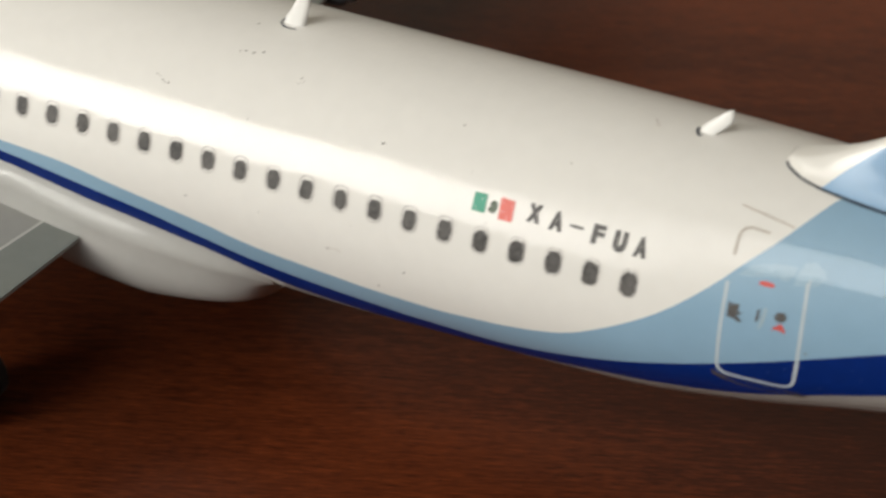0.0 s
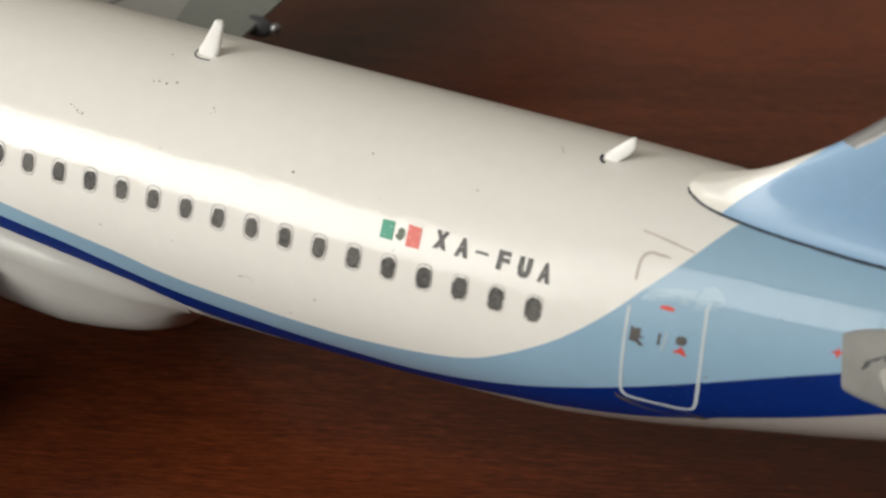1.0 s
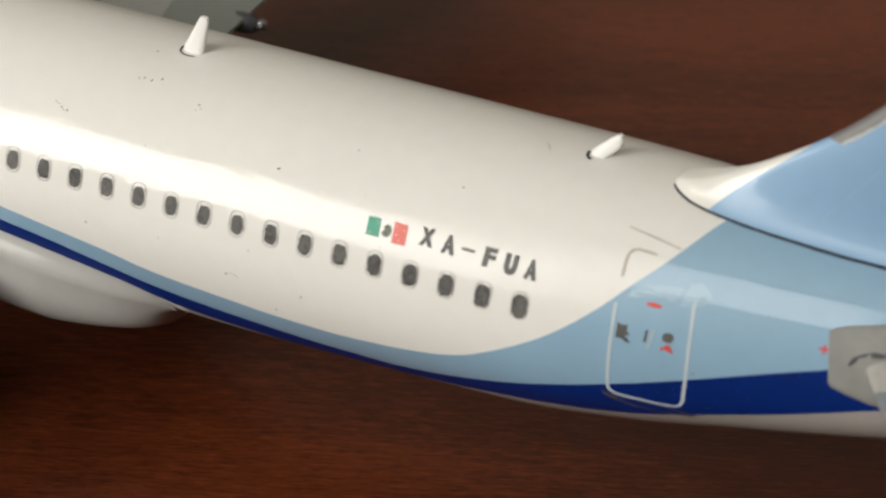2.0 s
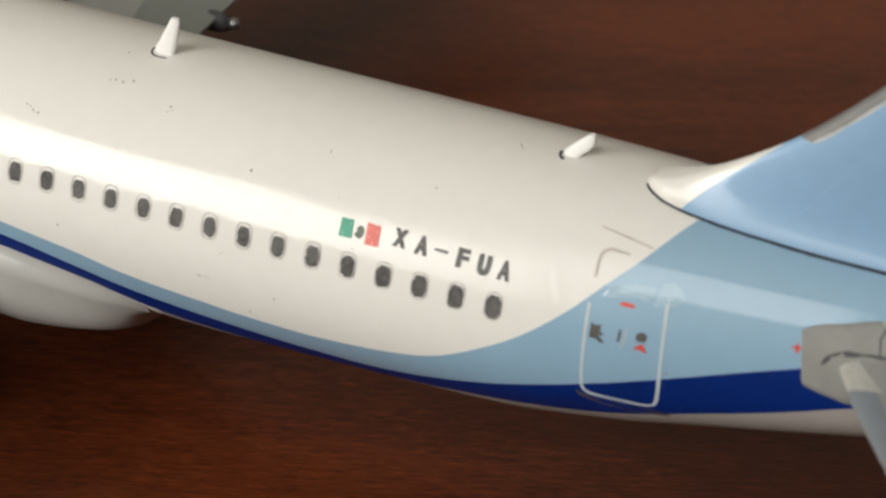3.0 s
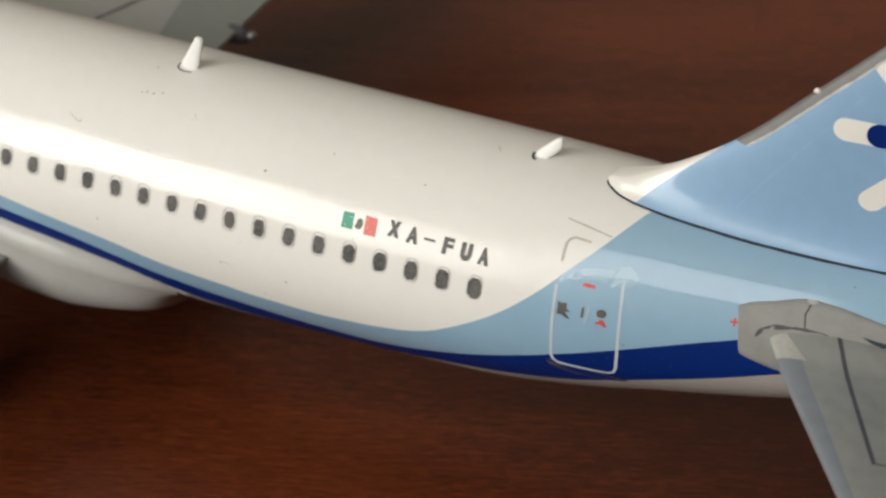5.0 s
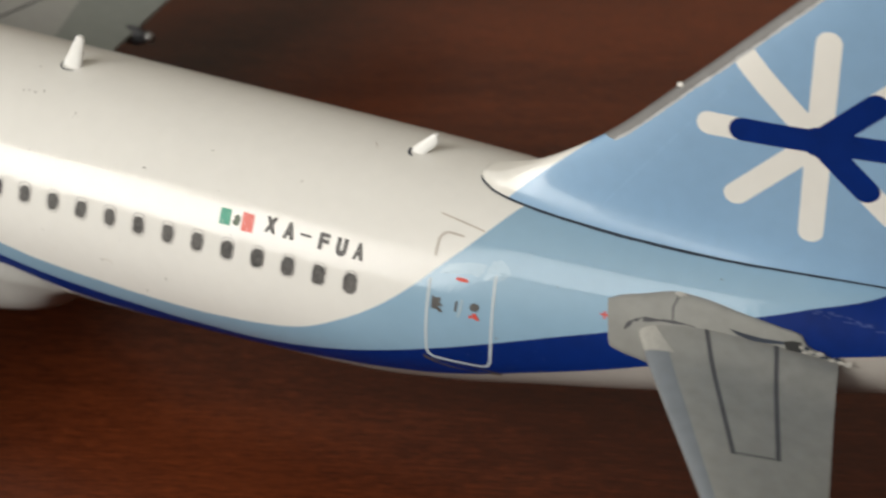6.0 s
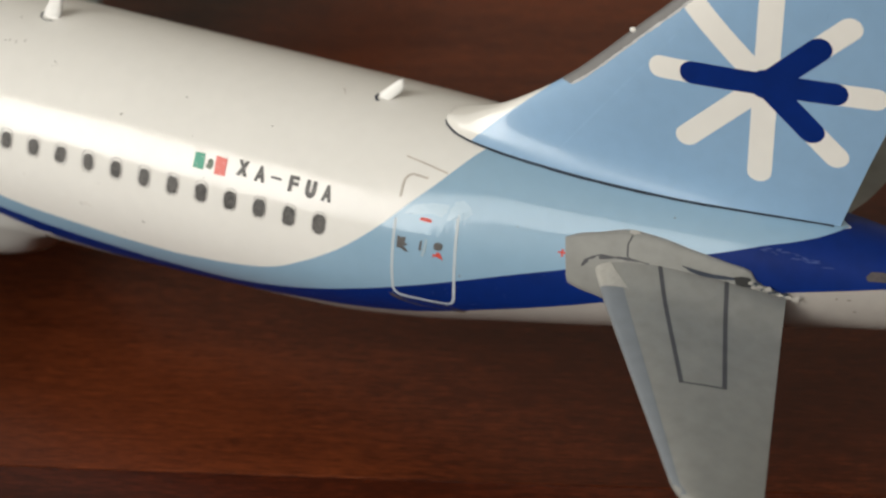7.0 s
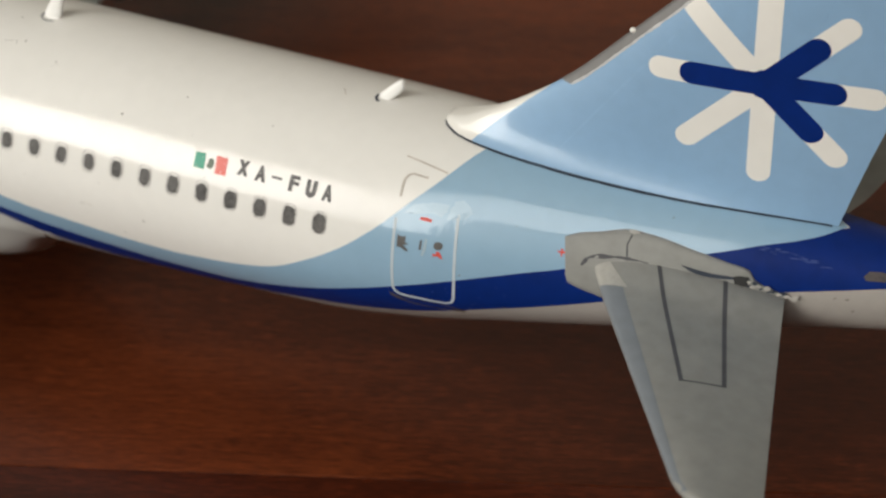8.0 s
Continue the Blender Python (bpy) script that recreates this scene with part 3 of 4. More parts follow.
bmesh.ops.recalc_face_normals(bm, faces=bm.faces)
part("star_middle", bm, NAVY, fin, "navy middle of the printed star", smooth=False)


# ---- tailplanes ----
def stab_edges(y, side):
    le = 20.45 + 0.594 * (y - 4)
    te = 36.8 + 0.174 * (y - 4)
    if side > 0:                                    # the starboard one sits further aft in its slot
        le += 2.0 + 0.1 * (y - 6)
        te += 2.0 + 0.14 * (y - 6)
    if y > 27.8:                                    # rounded tip corner
        q = (y - 27.8) / 1.9
        le += 1.6 * (1 - math.sqrt(max(0.0, 1 - q * q)))
    return le, te


def stab_point(s, y, side, top, off=0.0):
    le, te = stab_edges(y, side)
    t = (0.95 - 0.016 * y) * airfoil(s) + 0.08
    z = 4.78 + 0.1 * y - 0.85 + 0.95 * math.exp(-((y - 6) / 2.5) ** 2)
    return P3(le + s * (te - le), side * y, z + (t + off if top else -t * 0.8))


def tailplane(side):
    ys = [3 + 26.7 * (1 - (1 - k / 72) ** 1.4) for k in range(73)]
    sv = [(k / 36) ** 1.7 for k in range(37)]
    rows = [[stab_point(s, y, side, True) for s in sv] + [stab_point(s, y, side, False) for s in reversed(sv[1:-1])] for y in ys]
    bm, vs = grid_mesh(rows, close_v=True)
    bm.faces.new(vs[-1])
    bmesh.ops.recalc_face_normals(bm, faces=bm.faces)
    return part("tailplane", bm, GREY, plane, "grey painted tailplane with scribed elevator")


def on_stab(x, y, side, off):
    le, te = stab_edges(y, side)
    return stab_point(min(max((x - le) / (te - le), 0), 1), y, side, True, off)


def stab_line(ob, side, pts, width):
    rows = []
    for (xa, ya), (xb, yb) in zip(pts, pts[1:]):
        d = math.hypot(xb - xa, yb - ya)
        nx, ny = -(yb - ya) / d * width / 2, (xb - xa) / d * width / 2
        for i in range(49):
            t = i / 48
            x, y = xa + (xb - xa) * t, ya + (yb - ya) * t
            rows.append([on_stab(x + nx * q, y + ny * q, side, 0.02) for q in (-1, 0, 1)])
    bm, _ = grid_mesh(rows)
    bmesh.ops.recalc_face_normals(bm, faces=bm.faces)
    part("elevator_line", bm, PANEL_LINE, ob, "dark scribed elevator line")


for side in (-1, 1):
    ob = tailplane(side)
    rows = []
    for k in range(25):
        y = 9.4 + 19.6 * k / 24
        le, te = stab_edges(y, side)
        w = (2.45 - 0.068 * y) / (te - le)
        rows.append([stab_point(w * (1 - j / 8) ** 1.7, y, side, True, 0.018) for j in range(9)] + [stab_point(0.012, y, side, False)])
    bm, _ = grid_mesh(rows)
    bmesh.ops.recalc_face_normals(bm, faces=bm.faces)
    part("leading_edge", bm, STEEL, ob, "blue-grey leading edge strip")
    rows = []
    for k in range(37):                             # bare pale wedge at the root of the leading edge
        y = 4.8 + 4.55 * k / 36
        le, te = stab_edges(y, side)
        w = (0.5 + 1.7 * (k / 36) ** 1.2) / (te - le)
        rows.append([stab_point(w * (1 - j / 8) ** 1.7, y, side, True, 0.026) for j in range(9)] + [stab_point(0.012, y, side, False)])
    bm, _ = grid_mesh(rows)
    bmesh.ops.recalc_face_normals(bm, faces=bm.faces)
    part("root_wedge", bm, PALE_BARE, ob, "pale bare wedge at the tailplane root")
    stab_line(ob, side, [(26.85, 5.3), (32.6, 18.3)], 0.32)
    stab_line(ob, side, [(32.6, 18.2), (35.6, 17.4)], 0.17)
    stab_line(ob, side, [(35.55, 17.5), (32.3, 5.1)], 0.34)


def shell(name, x0, x1, low, high, off, mat, label, parent=plane, nx=60, na=24, sunk=-0.4, dense=1.0):
    """A raised plate on the fuselage with closed rims; off(x, u) is how far it stands proud, u from 0 at low to 1 at high."""
    rows = []
    xs = [x0 + (x1 - x0) * (i / nx) ** dense for i in range(nx + 1)]
    for k, x in enumerate([xs[0]] + xs + [xs[-1]]):
        rim = k in (0, nx + 2)
        a, b = low(x), high(x)
        row = [surf(x, a, sunk)]
        for j in range(na + 1):
            row.append(surf(x, a + (b - a) * j / na, sunk if rim else off(x, j / na)))
        rows.append(row + [surf(x, b, sunk)])
    bm, _ = grid_mesh(rows)
    bmesh.ops.remove_doubles(bm, verts=bm.verts, dist=1e-8)
    bmesh.ops.recalc_face_normals(bm, faces=bm.faces)
    return part(name, bm, mat, parent, label)


# grey plates round the roots of the tailplanes, with a dark slot and chipped paint
plate_high = smooth_curve([(19.9, 39.2), (20.3, 40.5), (20.8, 42.0), (22.3, 44.4), (24.76, 48.5), (26.55, 47.4), (29.78, 42.0), (32.47, 37.0), (34.12, 33.2), (34.5, 27.5), (36, 20.5), (37.3, 14.8)])
plate_low = smooth_curve([(19.9, 38.6), (20.1, 32.8), (20.38, 24.0), (20.67, 15.7), (21.25, 13.5), (21.94, 11.6), (22.85, 9.5), (23.67, 7.6), (30, 9), (37.3, 14.0)])


def plate_off(x, u):
    edge = min(1.0, (1 - u) * 7, u * 7)
    return 0.06 + 0.20 * math.sqrt(max(0.0, edge * (2 - edge)))


shell("tailplane_root_plate", 19.9, 37.3, plate_low, plate_high, plate_off, GREY, "grey root plate of the tailplane", nx=56, na=28, dense=1.8)
shell("tailplane_root_plate", 19.9, 37.3, lambda x: 180 - plate_high(x), lambda x: 180 - plate_low(x), plate_off, GREY, "grey root plate of the tailplane", nx=56, na=28, dense=1.8)
# real slot; the hook at its front end is a drawn soft shadow
line("root_slot", [(21.6, 25.6), (21.75, 27.4), (22.0, 30.0), (22.6, 31.7), (23.45, 31.9), (24.3, 32.5), (25.0, 32.3), (25.9, 31.8), (26.6, 31.0)], lambda u: (0.30 + 0.13 * math.sin(19 * u) + 0.06 * math.sin(53 * u)) * (1 - 0.75 * u * u) * min(1.0, 0.25 + 5 * u), PANEL_LINE, off=0.30, label="dark ragged slot above the tailplane root, with its soft shadow drawn as a hook")
flat("paint_chip", [(22.5, 30.9), (22.75, 30.8), (22.85, 31.7), (22.6, 32.1)], GREY, off=0.325, label="chipped paint in the root slot")
flat("root_slot", [(29.0, 32.4), (30.1, 30.6), (31.4, 28.8), (32.7, 28.2), (33.2, 27.6), (33.1, 26.2), (31.9, 25.9), (30.6, 26.8), (29.7, 29.3)], GROOVE, off=0.31, label="dark slot above the tailplane root")
flat("root_slot", [(33.0, 28.2), (33.6, 29.2), (34.2, 28.6), (34.4, 23.0), (33.9, 21.4), (33.3, 22.0)], RUBBER, off=0.33, label="black gap at the tailplane root")
line("plate_seam", [(24.9, 33.5), (24.7, 40), (24.9, 45.5)], 0.13, PANEL_LINE, off=0.285, label="fine grey seam")
flat("paint_chip", [(24.55, 46.6), (25.0, 45.9), (25.5, 47.0), (25.1, 48.4), (24.6, 48.2)], PALE_BARE, off=0.3, label="chipped paint on the root plate")
random.seed(4)
for k in range(30):
    u = random.random() ** 0.9
    x, a = 34.2 + 4.1 * u + random.uniform(-0.15, 0.15), 24.3 - 11.4 * u + random.uniform(-2.2, 2.2) * (1 - 0.4 * u)
    sz, mt = random.uniform(0.14, 0.36), GROOVE if random.random() < 0.5 - 0.4 * u else CHIP
    flat("paint_chip", [(x + sz * random.uniform(0.3, 1.0) * math.cos(t), a + 6.5 * sz * random.uniform(0.3, 1.0) * math.sin(t)) for t in [2 * math.pi * j / 8 for j in range(8)]], mt, off=0.29 + 0.0015 * k, label="chipped paint at the tailplane root")
for k in range(26):
    u = random.random()
    x, a = 34.6 + 5.6 * u, 50.8 - 1.6 * u * u * 5 + random.uniform(-2.6, 1.4)
    sz = random.uniform(0.10, 0.30)
    flat("worn_fleck", [(x + 1.7 * sz * random.uniform(0.3, 1.0) * math.cos(t) + 0.3 * sz * math.sin(t), a + 3.2 * sz * random.uniform(0.3, 1.0) * math.sin(t)) for t in [2 * math.pi * j / 8 for j in range(8)]], WORN_NAVY, off=0.06, label="pale worn fleck in the navy paint")
flat("tail_patch", [(42.5, 36), (43.9, 37), (44.2, 46), (43.5, 47.5), (42.6, 46), (42.3, 40)], SILL, off=0.06, label="dull grey patch on the tail cone")

# belly fairing with its upper rim standing off the skin
rim_angle = smooth_curve([(-80, -6), (-50, -6.8), (-47, -9.6), (-43, -14.0), (-38.5, -18.0), (-34.5, -22.2), (-32, -25.6), (-30.6, -28.2), (-29.6, -30.8), (-28.8, -34), (-28.2, -38)])
bulge = smooth_curve([(-82, 0.5), (-78, 1.6), (-62, 2.0), (-50, 2.5), (-44, 3.4), (-39, 3.6), (-36.7, 3.35), (-34.4, 2.95), (-32, 2.35), (-30.4, 1.6), (-29.3, 1.05), (-28.2, 0.55)])


def fairing_off(x, u):
    """A hollow fillet up to a soft ridge below the rim, then the full bulge; between its two aft tips the underside is cut back."""
    d = (1 - u) if u > 0.5 else u                  # 0 at either rim
    below = d * (180 + 2 * rim_angle(x))           # degrees under the rim
    ridge = 0.35 * bulge(x)
    k1, k2 = min(1.0, below / 7), min(1.0, max(0.0, (below - 4) / 24))
    off = 0.03 + ridge * k1 * k1 * (3 - 2 * k1) + (bulge(x) - ridge) * k2 * k2 * (3 - 2 * k2)
    low = min(1.0, max(0.0, (below - rim_angle(x) - 44) / 16))
    aft = min(1.0, max(0.0, (x + 30.4) / 2.1))
    return off - 1.9 * low * aft


FAIRING = material("pale_grey_paint", (0.40, 0.395, 0.38), 0.45, coat=0.5, coat_rough=0.12, vary=0.04, bump=0.15, bump_scale=1200)
shell("belly_fairing", -82, -28.2, lambda x: -180 - rim_angle(x), rim_angle, fairing_off, FAIRING, "pale grey belly fairing between the wings", nx=110, na=90)


# ---- wings ----
def wing_edges(y, side):
    le = -78 + 0.52 * (y - 8)
    te = -43.3 - 0.06 * (y - 12) if side < 0 else -42.9 + 0.10 * (y - 12)
    if y > 34:
        te = (-43.3 - 0.06 * 22 if side < 0 else -42.9 + 0.10 * 22) + 0.27 * (y - 34)
    return le, te


def wing_point(s, y, side, top, off=0.0):
    le, te = wing_edges(y, side)
    c = te - le
    t = 0.055 * c * airfoil(s) * (1 if top else 0.7) + 0.10
    zc = -6.6 + 0.09 * y + 0.04 * c * (1 - s) - 0.35
    return P3(le + s * c, side * y, zc + (t + off if top else -t))


def on_wing(x, y, side, off):
    le, te = wing_edges(y, side)
    return wing_point(min(max((x - le) / (te - le), 0), 1), y, side, True, off)


def wing_strip(name, ob, side, pts, width, mat, label):
    rows = []
    for (xa, ya), (xb, yb) in zip(pts, pts[1:]):
        d = math.hypot(xb - xa, yb - ya)
        nx, ny = -(yb - ya) / d * width / 2, (xb - xa) / d * width / 2
        for i in range(25):
            t = i / 24
            x, y = xa + (xb - xa) * t, ya + (yb - ya) * t
            rows.append([on_wing(x + nx * q, y + ny * q, side, 0.05) for q in (-1, 0, 1)])
    bm, _ = grid_mesh(rows)
    bmesh.ops.recalc_face_normals(bm, faces=bm.faces)
    return part(name, bm, mat, ob, label)


WING = material("wing_grey_paint", (0.33, 0.33, 0.315), 0.45, vary=0.05, bump=0.15, bump_scale=1200)
FLAP = material("dull_grey_green_paint", (0.22, 0.235, 0.22), 0.5, vary=0.06, bump=0.15, bump_scale=1200)
PALE = material("pale_seam", (0.55, 0.55, 0.53), 0.5, vary=0.05)
for side in (-1, 1):
    ys = [6 + 79 * (k / 40) for k in range(41)]
    sv = [(k / 24) ** 1.6 for k in range(25)]
    rows = [[wing_point(s, y, side, True) for s in sv] + [wing_point(s, y, side, False) for s in reversed(sv[1:])] for y in ys]
    bm, vs = grid_mesh(rows, close_v=True)
    bm.faces.new(vs[-1])
    bmesh.ops.recalc_face_normals(bm, faces=bm.faces)
    wing = part("wing", bm, WING, plane, "grey painted wing")
    # inner flap, a darker plate along the trailing edge
    rows = []
    for i in range(21):
        y = 11.0 + 22 * i / 20
        x0, x1 = -46.4 - 0.12 * (y - 11.7), wing_edges(y, side)[1]
        rows.append([on_wing(x0, y, side, -0.05)] + [on_wing(x0 + (x1 - x0) * j / 8, y, side, 0.07) for j in range(9)])
    bm, _ = grid_mesh(rows)
    bmesh.ops.recalc_face_normals(bm, faces=bm.faces)
    part("flap", bm, FLAP, wing, "dull grey-green inner flap")
    if side < 0:
        wing_strip("flap_seam", wing, side, [(-46.45, 11.2), (-49.1, 33)], 0.22, PALE, "pale seam ahead of the flap")
    wing_strip("spoiler_seam", wing, side, [(-58.8, 12.5), (-47.5, 36)], 0.3, PANEL_LINE, "dark scribed line across the wing")
    # flap track fairing under the trailing edge
    prof = [(-2.5, 0.05), (-2.0, 0.6), (-1, 0.95), (0.6, 1.05), (1.4, 1.0), (2.1, 0.7), (2.4, 0.1)]
    x0, y0 = wing_edges(27.5, side)[1] - 1.2, 27.5
    rows = [[P3(x0 + dx, side * (y0 + 0.8 * r * math.cos(2 * math.pi * k / 16)), -5.1 + r * math.sin(2 * math.pi * k / 16)) for k in range(16)] for dx, r in prof]
    bm, _ = grid_mesh(rows, close_v=True)
    bmesh.ops.recalc_face_normals(bm, faces=bm.faces)
    canoe = part("flap_track_fairing", bm, PANEL_LINE, wing, "dark flap track fairing")
    bm = bmesh.new()
    bmesh.ops.create_uvsphere(bm, u_segments=14, v_segments=10, radius=0.55 * MM)
    bmesh.ops.transform(bm, matrix=Matrix.Translation(P3(x0 + 2.7, side * y0, -4.9)), verts=bm.verts)
    part("fairing_tip", bm, METAL, wing, "pale metal tip of the fairing")

    # engine under the wing
    prof = [(-97, 5.6), (-97.6, 6.0), (-97.2, 6.4), (-94, 6.9), (-87, 6.8), (-80, 5.9), (-75, 4.9), (-75, 4.4), (-80, 4.0)]
    rows = [[P3(x, side * 28.8 + r * math.cos(2 * math.pi * k / 32), -10.6 + r * math.sin(2 * math.pi * k / 32)) for k in range(32)] for x, r in prof]
    bm, vs = grid_mesh(rows, close_v=True)
    bm.faces.new(vs[-1])
    bmesh.ops.recalc_face_normals(bm, faces=bm.faces)
    eng = part("engine", bm, FAIRING, plane, "pale grey engine nacelle under the wing")
    bm = bmesh.new()
    bmesh.ops.create_circle(bm, cap_ends=True, segments=32, radius=5.7 * MM, matrix=Matrix.Translation(P3(-95.5, side * 28.8, -10.6)) @ Matrix.Rotation(radians(90), 4, "Y"))
    part("fan", bm, GROOVE, eng, "dark engine fan")
    bm = bmesh.new()
    box(bm, -0.088, side * 0.0288 - 0.0006, (AXIS - 5.5) * MM, -0.070, side * 0.0288 + 0.0006, (AXIS - 2.6) * MM, 0.0002)
    part("pylon", bm, FAIRING, eng)


# ---- undercarriage: the model stands on its wheels ----
def wheels(x, y, r, half, strut_top):
    bm = bmesh.new()
    bmesh.ops.create_cone(bm, cap_ends=True, segments=20, radius1=0.7 * MM, radius2=0.7 * MM, depth=(strut_top + AXIS - r) * MM, matrix=Matrix.Translation(Vector((x, y, (strut_top + AXIS + r) / 2)) * MM))
    leg = part("landing_gear_strut", bm, METAL, plane, "grey metal landing gear strut")
    for q in (-1, 1):
        rows = []
        for dy, rr in ((-0.8, r * 0.55), (-0.8, r * 0.9), (-0.5, r), (0.5, r), (0.8, r * 0.9), (0.8, r * 0.55)):
            rows.append([Vector((x + rr * math.cos(2 * math.pi * k / 28), y + q * half + dy, r + rr * math.sin(2 * math.pi * k / 28))) * MM for k in range(28)])
        bm, vs = grid_mesh(rows, close_v=True)
        bm.faces.new(vs[0])
        bm.faces.new(list(reversed(vs[-1])))
        bmesh.ops.recalc_face_normals(bm, faces=bm.faces)
        part("wheel", bm, RUBBER, leg, "black rubber wheel")


wheels(-51, -19, 3.0, 1.7, -5.2)
wheels(-51, 19, 3.0, 1.7, -5.2)
wheels(-114, 0, 2.0, 1.1, -9.0)


# ---- aerials on the spine ----
def aerial(x, y, outline, height, half, lean, label):
    """A blade on the top of the fuselage; outline: (t, front x, back x) from foot to tip, rounded in plan."""
    rows = []
    z0 = top_z(x) - 0.12
    for t, x0, x1 in outline:
        th = half * (1 - 0.5 * t)
        ring = []
        for j in range(24):
            a = 2 * math.pi * j / 24
            c = math.copysign(abs(math.cos(a)) ** 0.7, math.cos(a))
            ring.append(P3(x + (x0 + x1) / 2 + (x1 - x0) / 2 * c, y + lean * t + th * math.sin(a), z0 + height * t))
        rows.append(ring)
    bm, vs = grid_mesh(rows, close_v=True)
    bm.faces.new(list(reversed(vs[-1])))
    bmesh.ops.recalc_face_normals(bm, faces=bm.faces)
    return part("blade_aerial", bm, AERIAL, plane, label)


AERIAL = material("white_aerial_paint", (0.86, 0.85, 0.83), 0.4, coat=0.3, vary=0.02)
aerial(-30.8, 0.3, ((0, 0, 1.62), (0.15, 0.1, 1.8), (0.3, 0.42, 1.92), (0.6, 0.95, 2.13), (0.88, 1.45, 2.33), (0.95, 1.55, 2.35), (1, 1.72, 2.25)), 3.25, 0.33, 0.0, "white upright blade aerial on the spine")
aerial(0.85, 0.4, ((0, 0.2, 1.2), (0.15, 0.2, 1.55), (0.35, 0.5, 1.95), (0.6, 1.0, 2.3), (0.8, 1.4, 2.3), (0.93, 1.7, 2.3), (1, 1.9, 2.2)), 1.9, 0.36, 0.35, "white raked leaf-shaped aerial on the spine")
line("aerial_slot", [(-30.95, 93), (-30.9, 90), (-30.73, 88.4), (-30.4, 87.4), (-29.95, 87.2), (-29.45, 87.6)], 0.13, GROOVE, off=0.03, label="dark rim at the foot of an aerial")
line("aerial_slot", [(0.85, 93), (0.9, 90), (1.07, 88.6), (1.3, 88)], 0.22, GROOVE, off=0.03, label="dark slot at the foot of an aerial")

# ---- specks and scratches in the white paint ----
bm = bmesh.new()
SPECKS = ((-37.6, 50.4, 0.10), (-37.3, 49.9, 0.09), (-36.8, 48.0, 0.08), (-26.6, 63.2, 0.09), (-26.9, 62.0, 0.08), (-29.6, 43.0, 0.07), (-12.4, 47.0, 0.06), (-27.5, 8.0, 0.07), (-20.2, 14.0, 0.06), (-32.3, 85, 0.14), (-32.24, 69.2, 0.10), (-31.83, 69.9, 0.12), (-31.2, 69.7, 0.15), (-30.5, 71.4, 0.13), (-26.8, 64.6, 0.12), (-19.2, 48.2, 0.17), (-14.1, 63.6, 0.12), (-6, 60.2, 0.1), (-37.0, 48.8, 0.13), (-36.5, 48.1, 0.15), (-33.6, 5.2, 0.13), (-16, 0, 0.15), (-18.1, -11.3, 0.12), (-22, 0.6, 0.12), (12.2, 10.9, 0.12), (-10.5, 30, 0.08), (-24, 20, 0.09), (40.6, 15, 0.2), (41.5, 14.2, 0.28), (42.1, 1, 0.25), (27.5, 60, 0.12), (16, 40, 0.1))
for x, a, sz in SPECKS:
    pts = [(x + sz * (0.5 + random.random()) * 0.6 * math.cos(t), a + sz * 5.5 * (0.5 + random.random()) * 0.6 * math.sin(t)) for t in [2 * math.pi * k / 7 for k in range(7)]]
    bm.faces.new([bm.verts.new(surf(px, pa, 0.05)) for px, pa in pts])
bmesh.ops.recalc_face_normals(bm, faces=bm.faces)
SPECK = material("dark_speck", (0.18, 0.16, 0.145), 0.6, vary=0.3, scale=4000)
tagged(part("paint_specks", bm, SPECK, plane, "tiny dark specks in the paint", smooth=False), kind="stuff")

GLINT = material("wrinkled_print_glint", (0.31, 0.455, 0.575), 0.3, coat=1.0, coat_rough=0.06, vary=0.06, bump=0.15, bump_scale=1800)
# wrinkled print in two patches beside the door, its bright reflection put into the paler colour, with a crack between
# them


def glint_patch(outline, lift):
    """A wrinkled, brightened patch of print: a fan of rings from its rim to a raised middle; outline in (x mm,
    degrees).
    """
    cx, ca = sum(p[0] for p in outline) / len(outline), sum(p[1] for p in outline) / len(outline)
    fine = []
    for (xa, aa), (xb, ab) in zip(outline, outline[1:] + outline[:1]):
        fine += [(xa + (xb - xa) * k / 4 + random.uniform(-0.05, 0.05), aa + (ab - aa) * k / 4 + random.uniform(-0.3, 0.3)) for k in range(4)]
    rows = [[surf(cx + (x - cx) * r, ca + (a - ca) * r, 0.03 + lift * (1 - r) + random.uniform(0, 0.016)) for x, a in fine] for r in (1.0, 0.85, 0.6, 0.3, 0.05)]
    bm, vs = grid_mesh(rows, close_v=True)
    bm.faces.new(list(reversed(vs[-1])))
    bmesh.ops.recalc_face_normals(bm, faces=bm.faces)
    return part("print_glint", bm, GLINT, plane, "glossy wrinkled light blue print, paler to show its bright reflection")


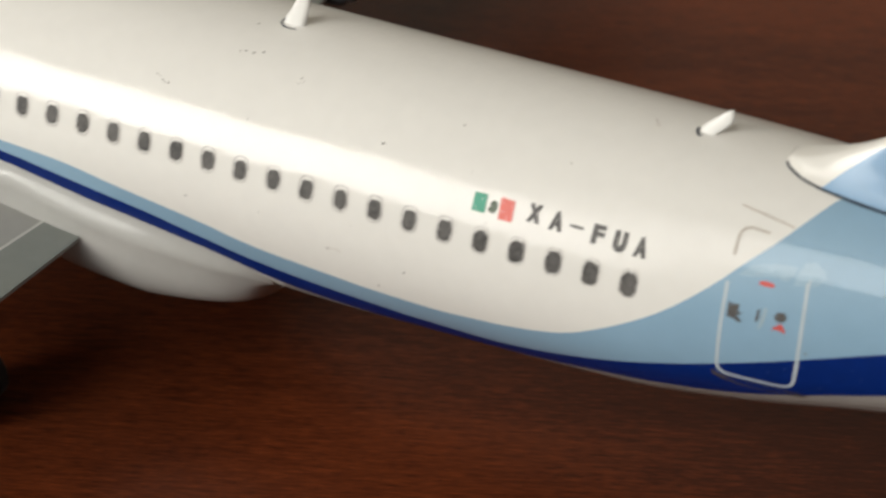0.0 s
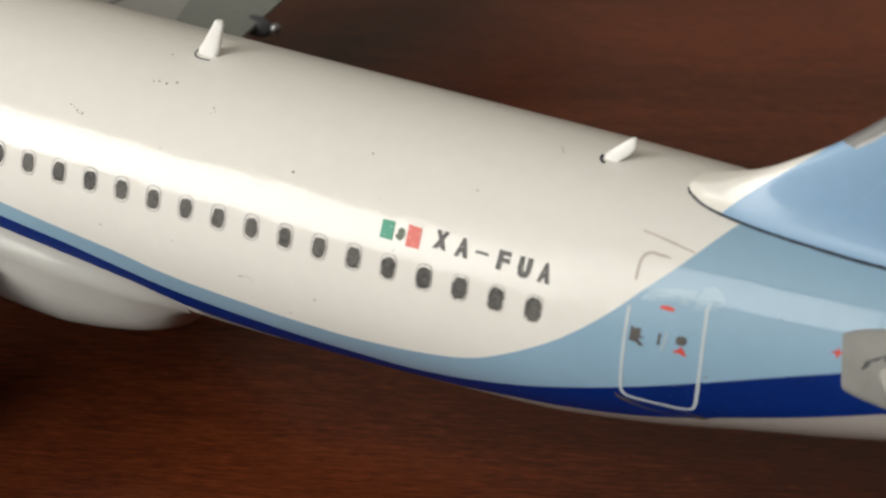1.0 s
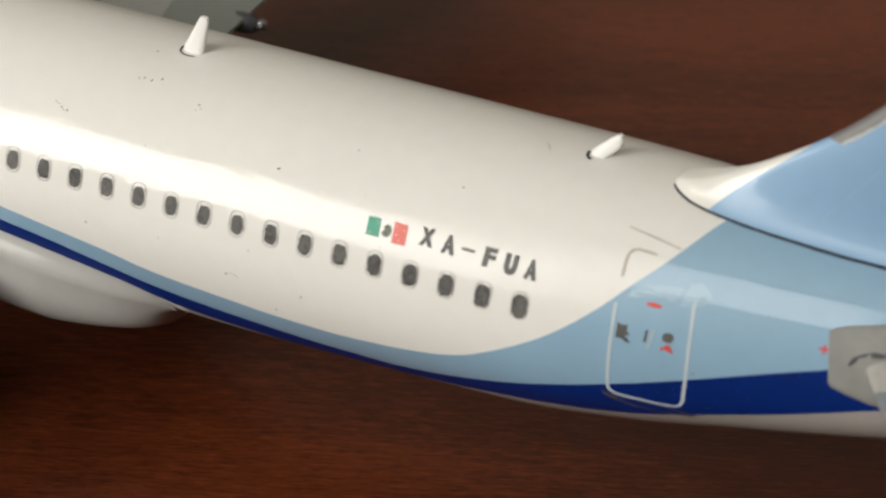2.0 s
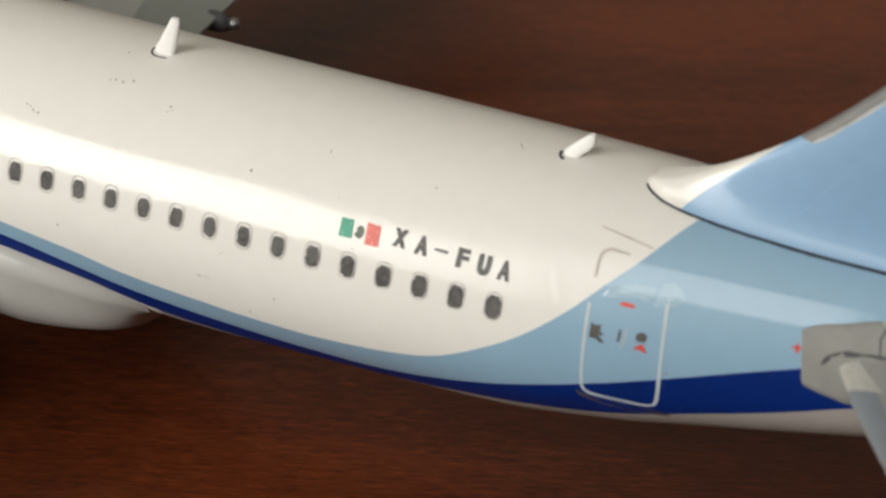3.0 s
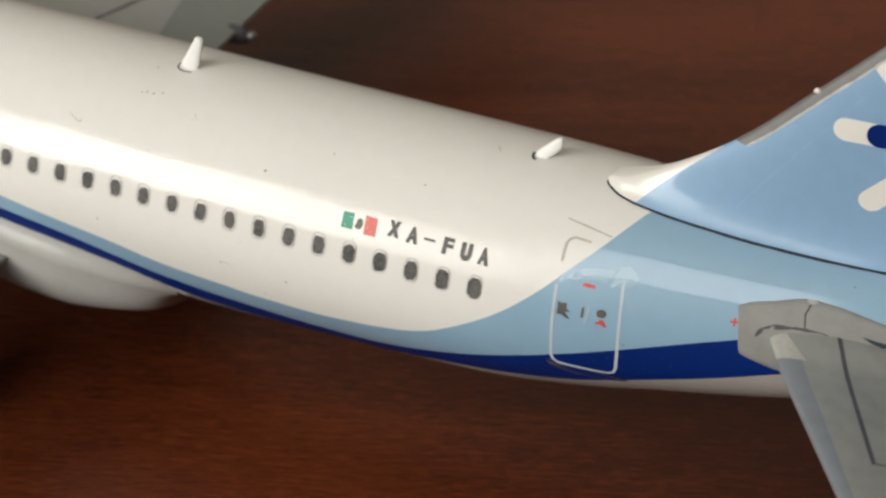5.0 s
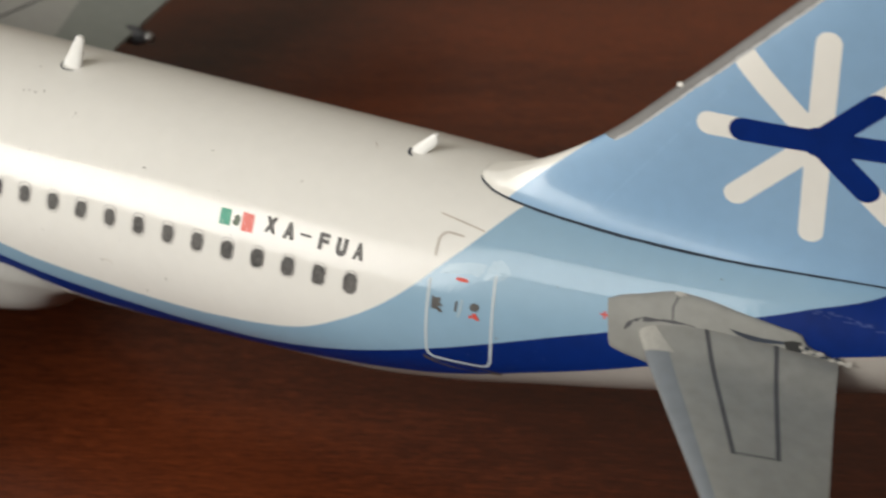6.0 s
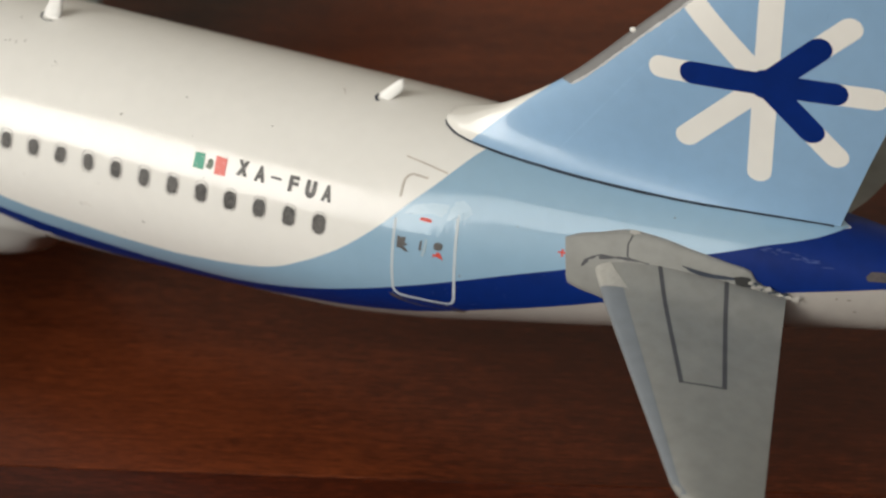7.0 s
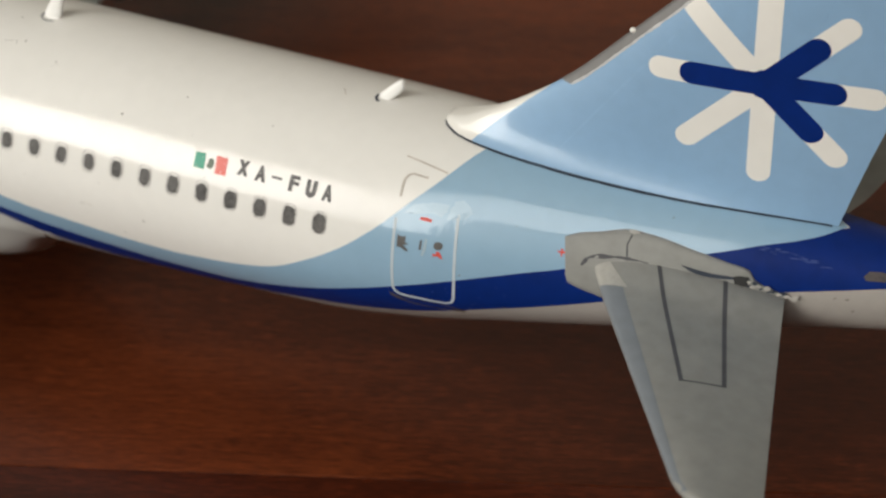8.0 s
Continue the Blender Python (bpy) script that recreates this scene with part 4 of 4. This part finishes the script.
random.seed(21)
glint_patch([(6.9, 35.9), (7.74, 36.4), (8.98, 38.2), (9.93, 37.6), (10.3, 39.6), (10.36, 43.6), (8.9, 43.0), (7.5, 40.6)], 0.008)
glint_patch([(10.45, 36.4), (11.0, 36.9), (11.45, 37.2), (11.95, 38.6), (12.35, 41.4), (12.0, 44.6), (11.4, 47.0), (10.8, 45.8), (10.55, 41.5)], 0.014)
line("paint_scratch", [(-22.0, 0.2), (-21.8, 1.1), (-21.5, 1.4), (-21.2, 1.0), (-21.0, 0.1)], 0.05, TAUPE, off=0.04, label="fine curved scratch in the white paint")
line("paint_scratch", [(-2.1, 91.0), (-1.85, 89.6), (-1.7, 88.0), (-1.62, 87.0)], 0.07, TAUPE, off=0.04, label="fine short scratch in the white paint")
SCUFF = material("scuffed_blue", (0.33, 0.43, 0.50), 0.5, vary=0.1, scale=3000)
flat("print_scuff", [(8.86, 18.0), (9.05, 17.6), (9.2, 21.0), (9.22, 26.0), (9.02, 26.4), (8.95, 22.0)], SCUFF, off=0.055, label="pale scuff beside the door marks")
# wear: pale flecks in the flag's ink and in the navy paint near the door
for x, a, sz in ((-9.5, 36.2, 0.06), (-9.2, 34.3, 0.05), (-9.0, 38.6, 0.055), (-9.6, 39.4, 0.045), (-11.4, 35.0, 0.045), (-11.0, 38.9, 0.045)):
    flat("worn_fleck", [(x + sz * random.uniform(0.4, 1.0) * math.cos(t), a + 8 * sz * random.uniform(0.4, 1.0) * math.sin(t)) for t in [2 * math.pi * j / 7 for j in range(7)]], FIN_WHITE, off=0.07, label="white worn fleck in the printed flag")
for k in range(34):
    x = random.uniform(-4, 19)
    lo, hi = navy_low(x), navy_top(x)
    a, sz = lo + (hi - lo) * random.uniform(0.12, 0.97), random.uniform(0.035, 0.10)
    flat("worn_fleck", [(x + sz * random.uniform(0.4, 1.0) * math.cos(t), a + 6 * sz * random.uniform(0.4, 1.0) * math.sin(t)) for t in [2 * math.pi * j / 7 for j in range(7)]], WORN_NAVY, off=0.06, label="pale worn fleck in the navy paint")
